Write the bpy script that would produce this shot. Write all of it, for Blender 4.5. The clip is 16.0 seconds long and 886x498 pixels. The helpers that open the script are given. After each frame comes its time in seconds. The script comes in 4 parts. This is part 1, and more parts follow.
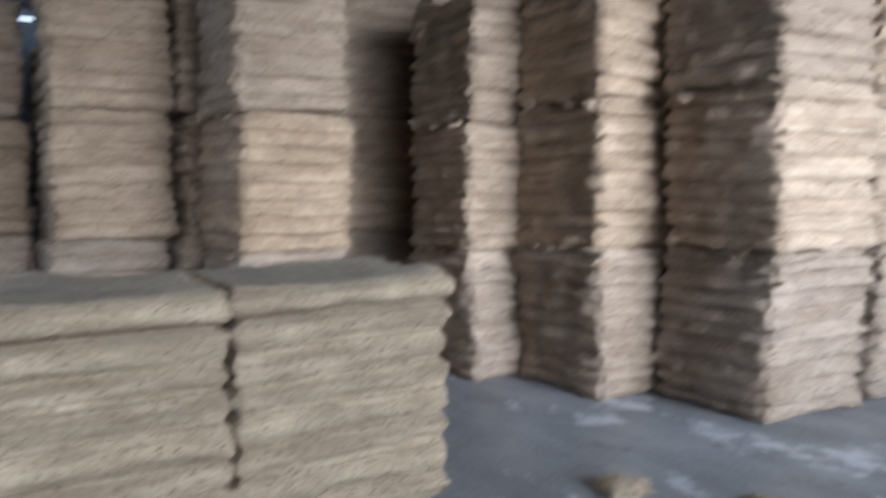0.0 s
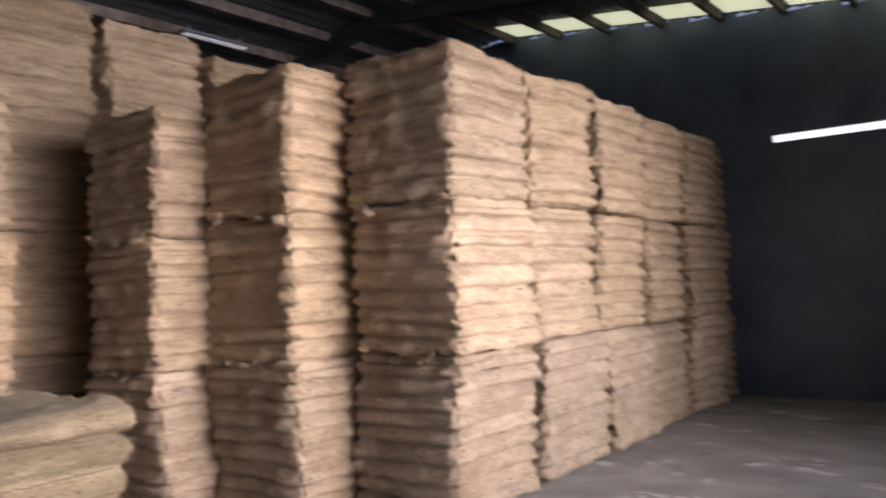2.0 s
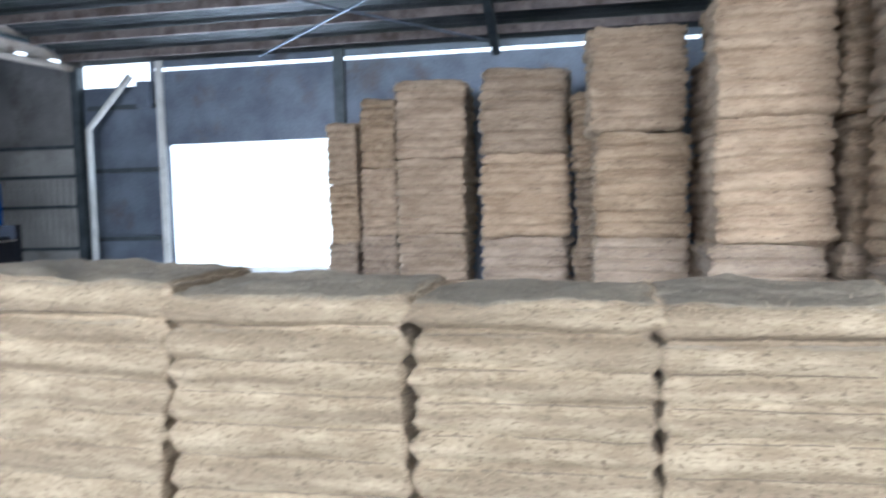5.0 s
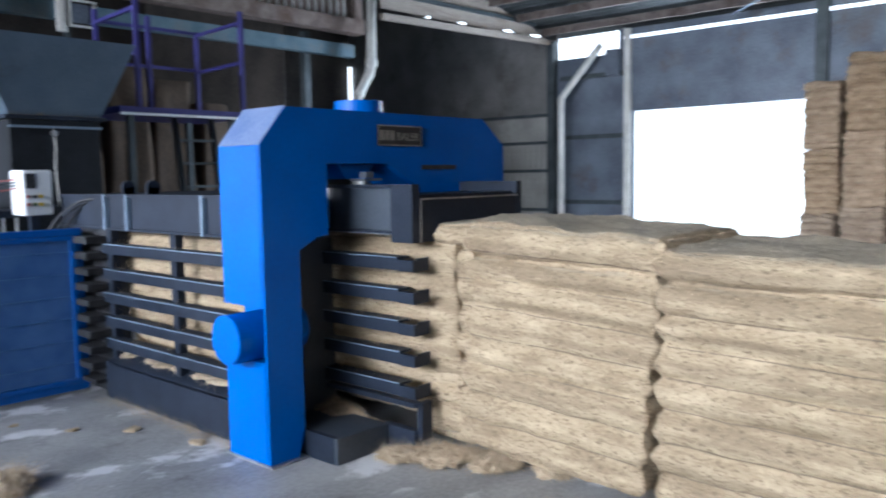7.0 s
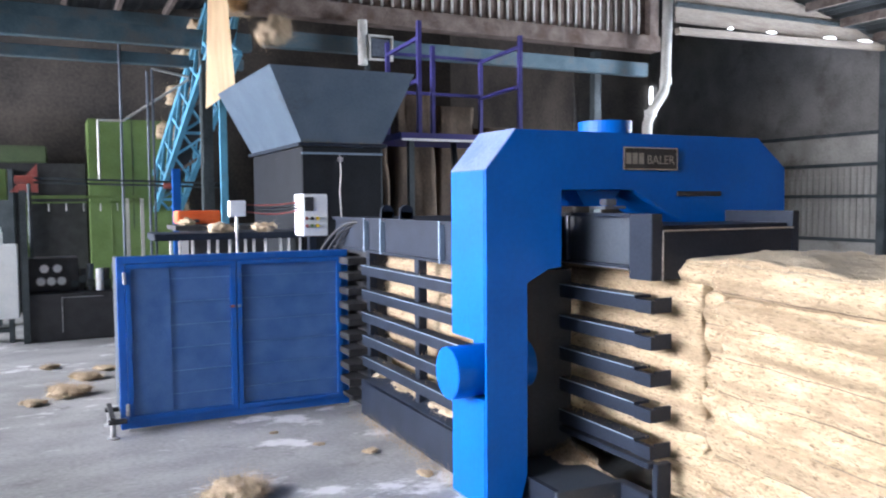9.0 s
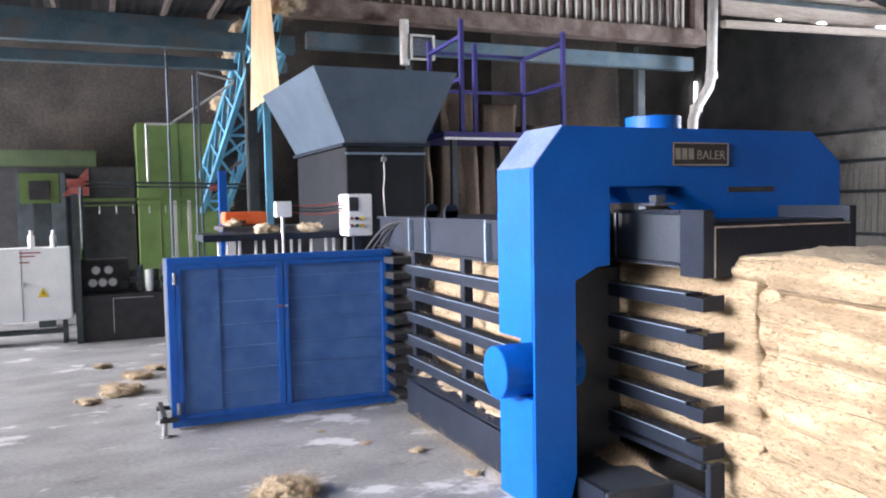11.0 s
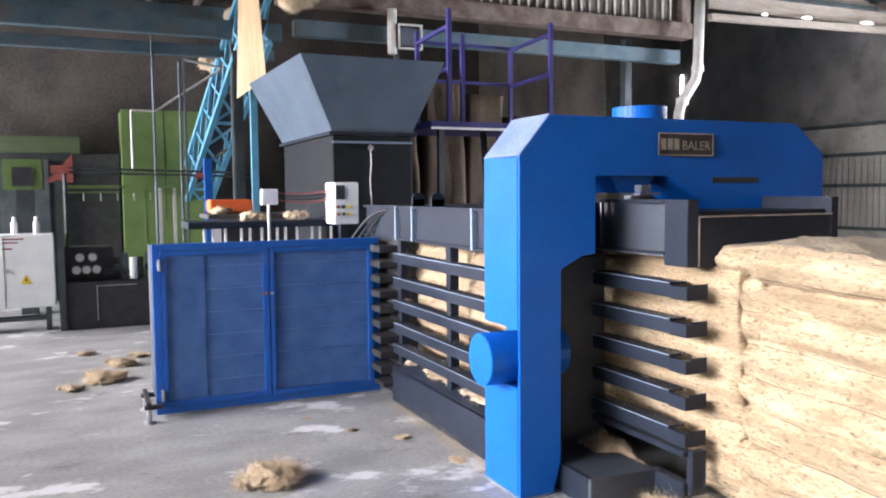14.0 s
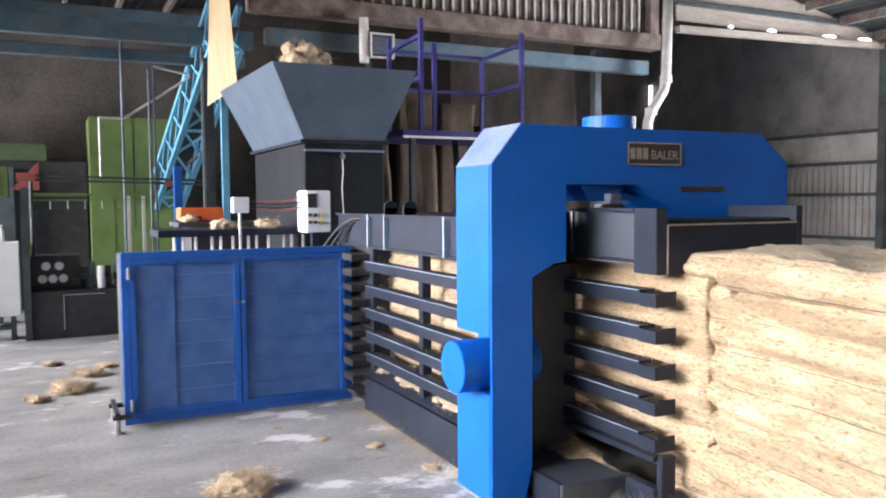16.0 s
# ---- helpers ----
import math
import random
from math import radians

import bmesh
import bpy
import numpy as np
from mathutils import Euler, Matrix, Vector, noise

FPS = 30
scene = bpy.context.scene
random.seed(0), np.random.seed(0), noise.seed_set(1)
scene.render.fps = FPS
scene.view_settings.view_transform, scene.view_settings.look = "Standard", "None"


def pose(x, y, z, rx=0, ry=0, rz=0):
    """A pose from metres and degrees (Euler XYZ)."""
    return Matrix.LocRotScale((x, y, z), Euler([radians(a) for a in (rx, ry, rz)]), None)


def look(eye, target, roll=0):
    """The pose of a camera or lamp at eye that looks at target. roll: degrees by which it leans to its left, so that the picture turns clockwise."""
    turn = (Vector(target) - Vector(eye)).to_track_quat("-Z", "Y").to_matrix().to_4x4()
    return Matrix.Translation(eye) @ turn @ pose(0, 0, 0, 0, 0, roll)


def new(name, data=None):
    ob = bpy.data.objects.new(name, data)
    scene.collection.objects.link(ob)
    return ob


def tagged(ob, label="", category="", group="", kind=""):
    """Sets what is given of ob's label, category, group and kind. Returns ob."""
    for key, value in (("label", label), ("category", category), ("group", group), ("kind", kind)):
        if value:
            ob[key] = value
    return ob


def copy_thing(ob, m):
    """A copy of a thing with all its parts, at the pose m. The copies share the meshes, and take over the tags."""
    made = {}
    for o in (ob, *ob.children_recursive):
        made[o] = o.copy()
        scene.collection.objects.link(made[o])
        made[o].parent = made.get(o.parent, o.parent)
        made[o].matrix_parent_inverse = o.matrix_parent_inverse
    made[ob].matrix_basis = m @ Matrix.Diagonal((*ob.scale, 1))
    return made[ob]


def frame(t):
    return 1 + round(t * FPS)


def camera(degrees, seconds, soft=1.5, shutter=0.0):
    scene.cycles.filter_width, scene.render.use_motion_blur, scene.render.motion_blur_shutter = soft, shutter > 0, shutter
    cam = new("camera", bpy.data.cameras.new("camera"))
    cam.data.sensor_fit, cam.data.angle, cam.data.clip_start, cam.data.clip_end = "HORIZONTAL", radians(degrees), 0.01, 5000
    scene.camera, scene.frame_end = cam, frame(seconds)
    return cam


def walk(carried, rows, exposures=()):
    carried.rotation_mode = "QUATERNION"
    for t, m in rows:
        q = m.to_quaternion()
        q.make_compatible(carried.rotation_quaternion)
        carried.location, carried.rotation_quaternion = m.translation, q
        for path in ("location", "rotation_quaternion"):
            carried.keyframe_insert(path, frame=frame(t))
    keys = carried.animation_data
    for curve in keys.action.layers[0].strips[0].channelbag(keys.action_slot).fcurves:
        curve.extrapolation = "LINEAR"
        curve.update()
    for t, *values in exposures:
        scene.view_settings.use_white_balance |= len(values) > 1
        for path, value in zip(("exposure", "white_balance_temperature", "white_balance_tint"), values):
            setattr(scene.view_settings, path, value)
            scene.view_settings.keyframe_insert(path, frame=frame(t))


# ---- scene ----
cam = camera(58.0, 16.0, soft=2.0, shutter=0.5)
PATH = [
    (0, (0.7, -1.56, 1.6), (2.397, -2.602, 1.432), -0.6),
    (0.2, (0.69, -1.565, 1.615), (2.301, -2.749, 1.57), -0.4),
    (0.5, (0.655, -1.585, 1.65), (2.119, -2.947, 1.698), -0.3),
    (1, (0.645, -1.615, 1.651), (1.857, -3.204, 1.735), -1.4),
    (1.5, (0.619, -1.632, 1.642), (1.717, -3.302, 1.7), -1.8),
    (2, (0.641, -1.588, 1.655), (1.846, -3.182, 1.729), -2.6),
    (2.5, (0.694, -1.537, 1.689), (2.231, -2.805, 1.857), -2.9),
    (3, (0.773, -1.517, 1.681), (2.568, -2.365, 1.919), -3.5),
    (3.5, (0.786, -1.465, 1.671), (2.725, -1.88, 1.929), -3.6),
    (4, (0.791, -1.383, 1.655), (2.779, -1.46, 1.865), -3.5),
    (4.2, (0.783, -1.348, 1.657), (2.779, -1.345, 1.781), -3.4),
    (6.3, (0.574, -1.0, 1.553), (2.302, -0.023, 1.311), 0.6),
    (6.5, (0.576, -0.982, 1.564), (2.249, 0.093, 1.349), 0.2),
    (7, (0.651, -0.988, 1.57), (2.136, 0.339, 1.387), -0.9),
    (7.5, (0.918, -1.104, 1.580), (2.203, 0.419, 1.409), -0.5),
    (8, (1.081, -1.071, 1.581), (2.209, 0.572, 1.407), -0.8),
    (8.5, (1.156, -0.959, 1.576), (2.126, 0.782, 1.420), -0.7),
    (9, (1.208, -0.950, 1.592), (2.088, 0.841, 1.473), -0.4),
    (9.5, (1.225, -0.928, 1.597), (2.043, 0.895, 1.500), -0.5),
    (11.8, (1.173, -0.922, 1.573), (1.955, 0.913, 1.429), -0.8),
    (12, (1.179, -0.925, 1.565), (1.965, 0.908, 1.416), -0.5),
    (12.5, (1.189, -0.924, 1.565), (1.979, 0.906, 1.410), -0.5),
    (13, (1.179, -0.935, 1.569), (1.980, 0.891, 1.410), -0.4),
    (13.5, (1.183, -0.933, 1.566), (1.995, 0.887, 1.406), -0.4),
    (14, (1.179, -0.935, 1.569), (1.998, 0.884, 1.428), -0.5),
    (14.5, (1.180, -0.938, 1.570), (2.011, 0.877, 1.443), -0.4),
    (15, (1.186, -0.942, 1.575), (2.037, 0.863, 1.444), -0.5),
    (15.5, (1.177, -0.950, 1.575), (2.043, 0.849, 1.445), -0.6),
    (16, (1.168, -0.950, 1.567), (2.052, 0.840, 1.447), -0.4),
]
EXPOSURE = [(0, -1.22, 5250, 10), (0.5, -1.0, 5050, 10), (1, -0.85, 4850, 10), (1.5, -0.97, 5850, 18), (2, -1.1, 6700, 25), (2.5, -1.25, 7300, 27), (3, -0.8, 5750, 12),
            (3.5, -0.45, 5700, 11), (4, -0.2, 5400, 10), (4.2, -0.1, 5400, 10), (6.3, -0.9, 5450, 10), (6.6, -0.72, 5450, 10), (7, -0.4, 5600, 10), (8, 0.05, 5680, 12), (9, 0.43, 6080, 16), (12, 0.46, 6480, 18), (16, 0.5, 6650, 18)]
walk(cam, [(t, look(e, g, r)) for t, e, g, r in PATH], EXPOSURE)

# ---------------------------------------------------------------- light
world = bpy.data.worlds.new("world")
scene.world = world
world.use_nodes = True
wn = world.node_tree.nodes
sky = wn.new("ShaderNodeTexSky")
sky.sky_type, sky.sun_disc = "NISHITA", False
sky.sun_elevation, sky.sun_rotation = radians(52), radians(200)
wn["Background"].inputs["Strength"].default_value = 0.12
world.node_tree.links.new(sky.outputs[0], wn["Background"].inputs["Color"])

sun = new("sun", bpy.data.lights.new("sun", "SUN"))
sun.data.energy, sun.data.angle, sun.data.color = 3.0, radians(0.5), (1, 0.95, 0.88)
sun.matrix_world = look((0, 0, 0), (0.2, -0.58, -0.79))


def daylight(name, eye, target, w, h, power, color, spread=180):
    lamp = new(name, bpy.data.lights.new(name, "AREA"))
    lamp.data.shape, lamp.data.size, lamp.data.size_y = "RECTANGLE", w, h
    lamp.data.energy, lamp.data.color, lamp.data.spread = power, color, radians(spread)
    lamp.matrix_world = look(eye, target)
    return lamp


# the open side of the shed, behind the camera, and the gate in the far wall
daylight("open_side_daylight", (-4.7, 2.4, 3.0), (6, 2.4, 0.6), 12.6, 1.6, 520, (0.97, 0.98, 1.0), 56)
# added fill to brighten the left machines; no opening is known there
daylight("corner_fill", (-4.7, 10.6, 2.3), (6, 10.0, 2.2), 2.8, 2.8, 600, (0.95, 0.97, 1.0), 140)
daylight("open_bay_daylight", (-4.7, -6.8, 3.0), (6, -6.5, 1.5), 4.6, 1.6, 430, (0.97, 0.98, 1.0), 50)
daylight("gate_daylight", (13.5, 4.5, 1.4), (4, 4.2, 2.0), 2.6, 2.6, 1000, (0.82, 0.91, 1.0))


# ---------------------------------------------------------------- materials
def nodes_of(name):
    m = bpy.data.materials.new(name)
    m.use_nodes = True
    nt = m.node_tree
    return m, nt, nt.nodes["Principled BSDF"]


def surface(name, a, b, rough=0.6, metal=0.0, scale=6.0, bump=0.2, fine=60.0, stain=None, stain_scale=1.2, stain_at=(0.55, 0.7), stretch=(1, 1, 1), per_object=0.0, bump_dist=0.01, specks=None, spec=0.5, layers=None, hue=0.0, lit_dust=None):
    """Two tones mixed by coarse and fine noise, with optional stains and bump."""
    m, nt, p = nodes_of(name)
    N, L = nt.nodes, nt.links
    tc = N.new("ShaderNodeTexCoord")
    mp = N.new("ShaderNodeMapping")
    mp.inputs["Scale"].default_value = stretch
    L.new(tc.outputs["Object"], mp.inputs[0])
    n1, n2 = N.new("ShaderNodeTexNoise"), N.new("ShaderNodeTexNoise")
    n1.inputs["Scale"].default_value, n1.inputs["Detail"].default_value = scale, 6
    n2.inputs["Scale"].default_value, n2.inputs["Detail"].default_value = fine, 4
    L.new(mp.outputs[0], n1.inputs["Vector"])
    L.new(mp.outputs[0], n2.inputs["Vector"])
    mx = N.new("ShaderNodeMath")
    mx.operation = "MULTIPLY_ADD"
    L.new(n2.outputs[0], mx.inputs[0])
    mx.inputs[1].default_value = 0.6
    L.new(n1.outputs[0], mx.inputs[2])
    ramp = N.new("ShaderNodeValToRGB")
    ramp.color_ramp.elements[0].position, ramp.color_ramp.elements[1].position = 0.6, 0.98
    ramp.color_ramp.elements[0].color, ramp.color_ramp.elements[1].color = (*a, 1), (*b, 1)
    L.new(mx.outputs[0], ramp.inputs[0])
    col = ramp.outputs[0]
    if stain:
        n3 = N.new("ShaderNodeTexNoise")
        n3.inputs["Scale"].default_value, n3.inputs["Detail"].default_value, n3.inputs["Roughness"].default_value = stain_scale, 8, 0.65
        L.new(mp.outputs[0], n3.inputs["Vector"])
        r3 = N.new("ShaderNodeValToRGB")
        r3.color_ramp.elements[0].position, r3.color_ramp.elements[1].position = stain_at
        L.new(n3.outputs[0], r3.inputs[0])
        mc = N.new("ShaderNodeMix")
        mc.data_type = "RGBA"
        mc.inputs["B"].default_value = (*stain, 1)
        L.new(r3.outputs[0], mc.inputs["Factor"])
        L.new(col, mc.inputs["A"])
        col = mc.outputs["Result"]
    if layers:
        m5 = N.new("ShaderNodeMapping")
        m5.inputs["Scale"].default_value = (0.7, 0.7, layers[1])
        L.new(tc.outputs["Object"], m5.inputs[0])
        n5 = N.new("ShaderNodeTexNoise")
        n5.inputs["Scale"].default_value, n5.inputs["Detail"].default_value, n5.inputs["Roughness"].default_value = 1.0, 5, 0.6
        L.new(m5.outputs[0], n5.inputs["Vector"])
        r5 = N.new("ShaderNodeValToRGB")
        r5.color_ramp.elements[0].position, r5.color_ramp.elements[1].position = layers[2]
        r5.color_ramp.elements[1].color = (layers[3], layers[3], layers[3], 1)
        L.new(n5.outputs[0], r5.inputs[0])
        x5 = N.new("ShaderNodeMix")
        x5.data_type = "RGBA"
        x5.inputs["B"].default_value = (*layers[0], 1)
        L.new(r5.outputs[0], x5.inputs["Factor"])
        L.new(col, x5.inputs["A"])
        col = x5.outputs["Result"]
    if specks:
        n4 = N.new("ShaderNodeTexNoise")
        n4.inputs["Scale"].default_value, n4.inputs["Detail"].default_value, n4.inputs["Roughness"].default_value = specks[1], 5, 0.7
        L.new(mp.outputs[0], n4.inputs["Vector"])
        r4 = N.new("ShaderNodeValToRGB")
        r4.color_ramp.elements[0].position, r4.color_ramp.elements[1].position = specks[2]
        L.new(n4.outputs[0], r4.inputs[0])
        m4 = N.new("ShaderNodeMix")
        m4.data_type = "RGBA"
        m4.inputs["B"].default_value = (*specks[0], 1)
        L.new(r4.outputs[0], m4.inputs["Factor"])
        L.new(col, m4.inputs["A"])
        col = m4.outputs["Result"]
    if per_object:
        oi = N.new("ShaderNodeObjectInfo")
        hs = N.new("ShaderNodeHueSaturation")
        mr = N.new("ShaderNodeMapRange")
        mr.inputs["To Min"].default_value, mr.inputs["To Max"].default_value = 1 - per_object, 1 + per_object
        L.new(oi.outputs["Random"], mr.inputs[0])
        L.new(mr.outputs[0], hs.inputs["Value"])
        L.new(col, hs.inputs["Color"])
        if hue:
            k, fr, sr = N.new("ShaderNodeMath"), N.new("ShaderNodeMath"), N.new("ShaderNodeMapRange")
            k.operation, fr.operation, k.inputs[1].default_value = "MULTIPLY", "FRACT", 7.3
            sr.inputs["To Min"].default_value, sr.inputs["To Max"].default_value = 1 - hue, 1 + hue
            L.new(oi.outputs["Random"], k.inputs[0])
            L.new(k.outputs[0], fr.inputs[0])
            L.new(fr.outputs[0], sr.inputs[0])
            L.new(sr.outputs[0], hs.inputs["Saturation"])
        col = hs.outputs[0]
    # up-facing surfaces paler: part dust, part skylight painted into the colour
    if lit_dust:
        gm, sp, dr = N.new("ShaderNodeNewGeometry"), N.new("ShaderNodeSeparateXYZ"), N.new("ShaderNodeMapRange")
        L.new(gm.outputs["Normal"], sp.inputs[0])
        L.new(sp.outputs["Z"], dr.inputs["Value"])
        dr.inputs["From Min"].default_value, dr.inputs["From Max"].default_value, dr.inputs["To Max"].default_value = 0.8, 0.97, lit_dust[1]
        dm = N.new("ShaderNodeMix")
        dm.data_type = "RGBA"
        dm.inputs["B"].default_value = (*lit_dust[0], 1)
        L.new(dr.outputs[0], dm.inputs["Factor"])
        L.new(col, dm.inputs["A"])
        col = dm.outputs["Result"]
    L.new(col, p.inputs["Base Color"])
    p.inputs["Roughness"].default_value, p.inputs["Metallic"].default_value = rough, metal
    p.inputs["Specular IOR Level"].default_value = spec
    if bump:
        bp = N.new("ShaderNodeBump")
        bp.inputs["Strength"].default_value, bp.inputs["Distance"].default_value = bump, bump_dist
        L.new(mx.outputs[0], bp.inputs["Height"])
        L.new(bp.outputs[0], p.inputs["Normal"])
    return m


def glowing(name, color, strength):
    m, nt, p = nodes_of(name)
    p.inputs["Base Color"].default_value = (*color, 1)
    p.inputs["Emission Color"].default_value, p.inputs["Emission Strength"].default_value = (*color, 1), strength
    return m


FIBRE = surface("coir_fibre", (0.25, 0.172, 0.104), (0.44, 0.325, 0.212), 0.95, 0, 5, 0.9, 46, (0.20, 0.138, 0.085), 6.0, (0.52, 0.8), (0.6, 0.6, 1.8), 0.14, 0.014, ((0.085, 0.06, 0.04), 24.0, (0.60, 0.68)), layers=((0.25, 0.172, 0.104), 7.0, (0.5, 0.62), 0.4), hue=0.06)
# slightly greyer tone for the bottom bale of each stack
GREY_FIBRE = surface("greyer_coir_fibre", (0.245, 0.176, 0.114), (0.43, 0.328, 0.23), 0.95, 0, 5, 0.9, 46, (0.19, 0.143, 0.108), 6.0, (0.52, 0.8), (0.6, 0.6, 1.8), 0.14, 0.014, ((0.085, 0.064, 0.048), 24.0, (0.60, 0.68)), layers=((0.24, 0.174, 0.12), 7.0, (0.5, 0.62), 0.4), hue=0.06)
# bale tops get a pale tone for dust and the daylight on them
FRESH = surface("fresh_coir_fibre", (0.272, 0.201, 0.122), (0.445, 0.348, 0.224), 0.95, 0, 7, 0.9, 60, (0.23, 0.168, 0.103), 9.0, (0.5, 0.8), (0.6, 0.6, 1.8), 0.05, 0.014, ((0.125, 0.088, 0.051), 48.0, (0.525, 0.66)), layers=((0.17, 0.12, 0.072), 8.5, (0.46, 0.58), 0.58), lit_dust=((0.47, 0.43, 0.335), 0.4))
TUFT = surface("loose_coir_tuft", (0.37, 0.285, 0.185), (0.60, 0.48, 0.33), 0.95, 0, 14, 1.0, 70, (0.26, 0.19, 0.12), 18.0, (0.5, 0.75), bump_dist=0.02)
WIRE = surface("dark_baling_wire", (0.07, 0.052, 0.036), (0.15, 0.11, 0.075), 0.6, 0.2, 40, 0, 90)
STRAND = surface("loose_coir_strands", (0.30, 0.22, 0.13), (0.55, 0.42, 0.27), 0.9, 0, 30, 0, 90)
TWINE = surface("baling_twine", (0.22, 0.16, 0.10), (0.36, 0.27, 0.18), 0.8, 0, 40, 0, 90)
BLUE = surface("bright_blue_paint", (0.0, 0.085, 0.38), (0.0, 0.105, 0.46), 0.42, 0, 3, 0.04, 40, (0.006, 0.095, 0.36), 2.0, (0.62, 0.85), spec=0.2)
DUSTY_BLUE = surface("dusty_blue_paint", (0.11, 0.16, 0.30), (0.19, 0.24, 0.38), 0.6, 0, 4, 0.05, 50, (0.06, 0.13, 0.33), 3.0, (0.6, 0.85), spec=0.2)
DEEP_BLUE = surface("guard_blue_paint", (0.0, 0.078, 0.34), (0.004, 0.105, 0.42), 0.45, 0, 4, 0.05, 50, (0.07, 0.13, 0.30), 2.5, (0.6, 0.8))
MESH_BLUE = surface("guard_panel_blue", (0.03, 0.10, 0.28), (0.065, 0.155, 0.37), 0.6, 0, 6, 0.25, 160, (0.06, 0.145, 0.31), 3, (0.58, 0.85), (1, 1, 1))
SEAM_BLUE = surface("pale_blue_seam", (0.07, 0.19, 0.42), (0.13, 0.27, 0.5), 0.6, 0, 8, 0, 60)
VIOLET = surface("platform_violet_paint", (0.025, 0.022, 0.13), (0.045, 0.04, 0.19), 0.45, 0, 5, 0.05, 50)
NAVY = surface("dark_machine_paint", (0.009, 0.013, 0.022), (0.017, 0.023, 0.037), 0.5, 0, 4, 0.06, 60, (0.022, 0.024, 0.029), 3.5, (0.6, 0.9), spec=0.25)
CHUTE = surface("dull_black_paint", (0.007, 0.0085, 0.011), (0.013, 0.015, 0.019), 0.6, 0, 4, 0.06, 60, (0.022, 0.022, 0.023), 3.5, (0.6, 0.9), spec=0.2)
# GREEN darkened, so the dimness around the hood sits in its paint
SHADED_GREEN = surface("shaded_green_paint", (0.03, 0.05, 0.02), (0.055, 0.085, 0.032), 0.7, 0, 4, 0.08, 40, (0.03, 0.028, 0.02), 2, (0.5, 0.75))
DARK_SLATE = surface("dark_slate_paint", (0.03, 0.038, 0.05), (0.05, 0.06, 0.075), 0.45, 0, 3, 0.05, 50, (0.07, 0.07, 0.075), 2.2, (0.6, 0.85))
SLATE = surface("slate_grey_paint", (0.145, 0.20, 0.265), (0.195, 0.255, 0.325), 0.45, 0, 3, 0.05, 50, (0.12, 0.12, 0.12), 2.2, (0.62, 0.85))
BLACK = surface("black_rubber", (0.016, 0.016, 0.018), (0.034, 0.034, 0.037), 0.6, 0, 8, 0.1, 60)
STEEL = surface("worn_steel", (0.35, 0.35, 0.36), (0.6, 0.6, 0.6), 0.35, 0.9, 10, 0.1, 80)
WHITE = surface("white_panel_paint", (0.76, 0.78, 0.78), (0.86, 0.87, 0.86), 0.45, 0, 4, 0.03, 40, (0.5, 0.48, 0.44), 3, (0.62, 0.85))
LIGHT_BLUE = surface("light_blue_paint", (0.09, 0.30, 0.46), (0.14, 0.42, 0.60), 0.5, 0, 5, 0.1, 50, (0.18, 0.2, 0.2), 3, (0.55, 0.75))
TEAL = surface("faded_teal_beam", (0.05, 0.10, 0.127), (0.10, 0.16, 0.195), 0.6, 0, 4, 0.1, 40, (0.12, 0.10, 0.08), 2, (0.5, 0.75))
GREEN = surface("green_machine_paint", (0.085, 0.135, 0.035), (0.125, 0.195, 0.06), 0.5, 0, 4, 0.08, 40, (0.06, 0.09, 0.04), 2, (0.55, 0.8))
ORANGE = surface("orange_paint", (0.65, 0.10, 0.02), (0.8, 0.16, 0.04), 0.5, 0, 6, 0.05, 50)
RED = surface("red_paint", (0.26, 0.06, 0.05), (0.38, 0.11, 0.09), 0.5, 0, 6, 0.05, 50)
YELLOW = surface("yellow_sticker", (0.8, 0.55, 0.02), (0.9, 0.65, 0.04), 0.5, 0, 6, 0, 50)
PLY = surface("pale_plywood", (0.70, 0.52, 0.30), (0.82, 0.64, 0.40), 0.6, 0, 3, 0.1, 40, stretch=(6, 6, 0.8))
CONCRETE = surface("worn_concrete", (0.19, 0.19, 0.187), (0.345, 0.342, 0.335), 0.5, 0, 1.6, 0.25, 30, (0.60, 0.60, 0.60), 1.0, (0.565, 0.61), (1, 1.5, 1), specks=((0.085, 0.08, 0.075), 2.3, (0.60, 0.75)))
SHEET = surface("dull_metal_sheet", (0.085, 0.10, 0.13), (0.16, 0.185, 0.225), 0.55, 0.3, 2, 0.08, 30, (0.10, 0.07, 0.05), 1.5, (0.55, 0.8))
BLUE_SHEET = surface("blue_grey_sheet", (0.075, 0.10, 0.155), (0.14, 0.18, 0.255), 0.5, 0.2, 1.2, 0.08, 30, (0.09, 0.09, 0.11), 0.8, (0.55, 0.85))
DARK_SHEET = surface("dark_grey_sheet", (0.13, 0.125, 0.117), (0.225, 0.216, 0.204), 0.6, 0.1, 2, 0.08, 30, (0.07, 0.055, 0.045), 1.5, (0.55, 0.8))
WARM_SHEET = surface("weathered_grey_sheet", (0.24, 0.232, 0.212), (0.38, 0.367, 0.338), 0.6, 0.1, 2, 0.08, 30, (0.10, 0.08, 0.06), 1.5, (0.55, 0.8))
ROOF = surface("dark_roof_sheet", (0.054, 0.058, 0.061), (0.11, 0.116, 0.118), 0.6, 0.2, 2, 0.1, 30, (0.045, 0.055, 0.045), 1.2, (0.5, 0.75))
RUST = surface("rusty_purlin", (0.10, 0.07, 0.055), (0.22, 0.17, 0.145), 0.75, 0.1, 6, 0.2, 50, (0.07, 0.035, 0.02), 2, (0.5, 0.7))
PURLIN = surface("dusty_dark_purlin", (0.10, 0.082, 0.074), (0.21, 0.17, 0.152), 0.75, 0.1, 6, 0.2, 50, (0.05, 0.03, 0.02), 2, (0.5, 0.7))
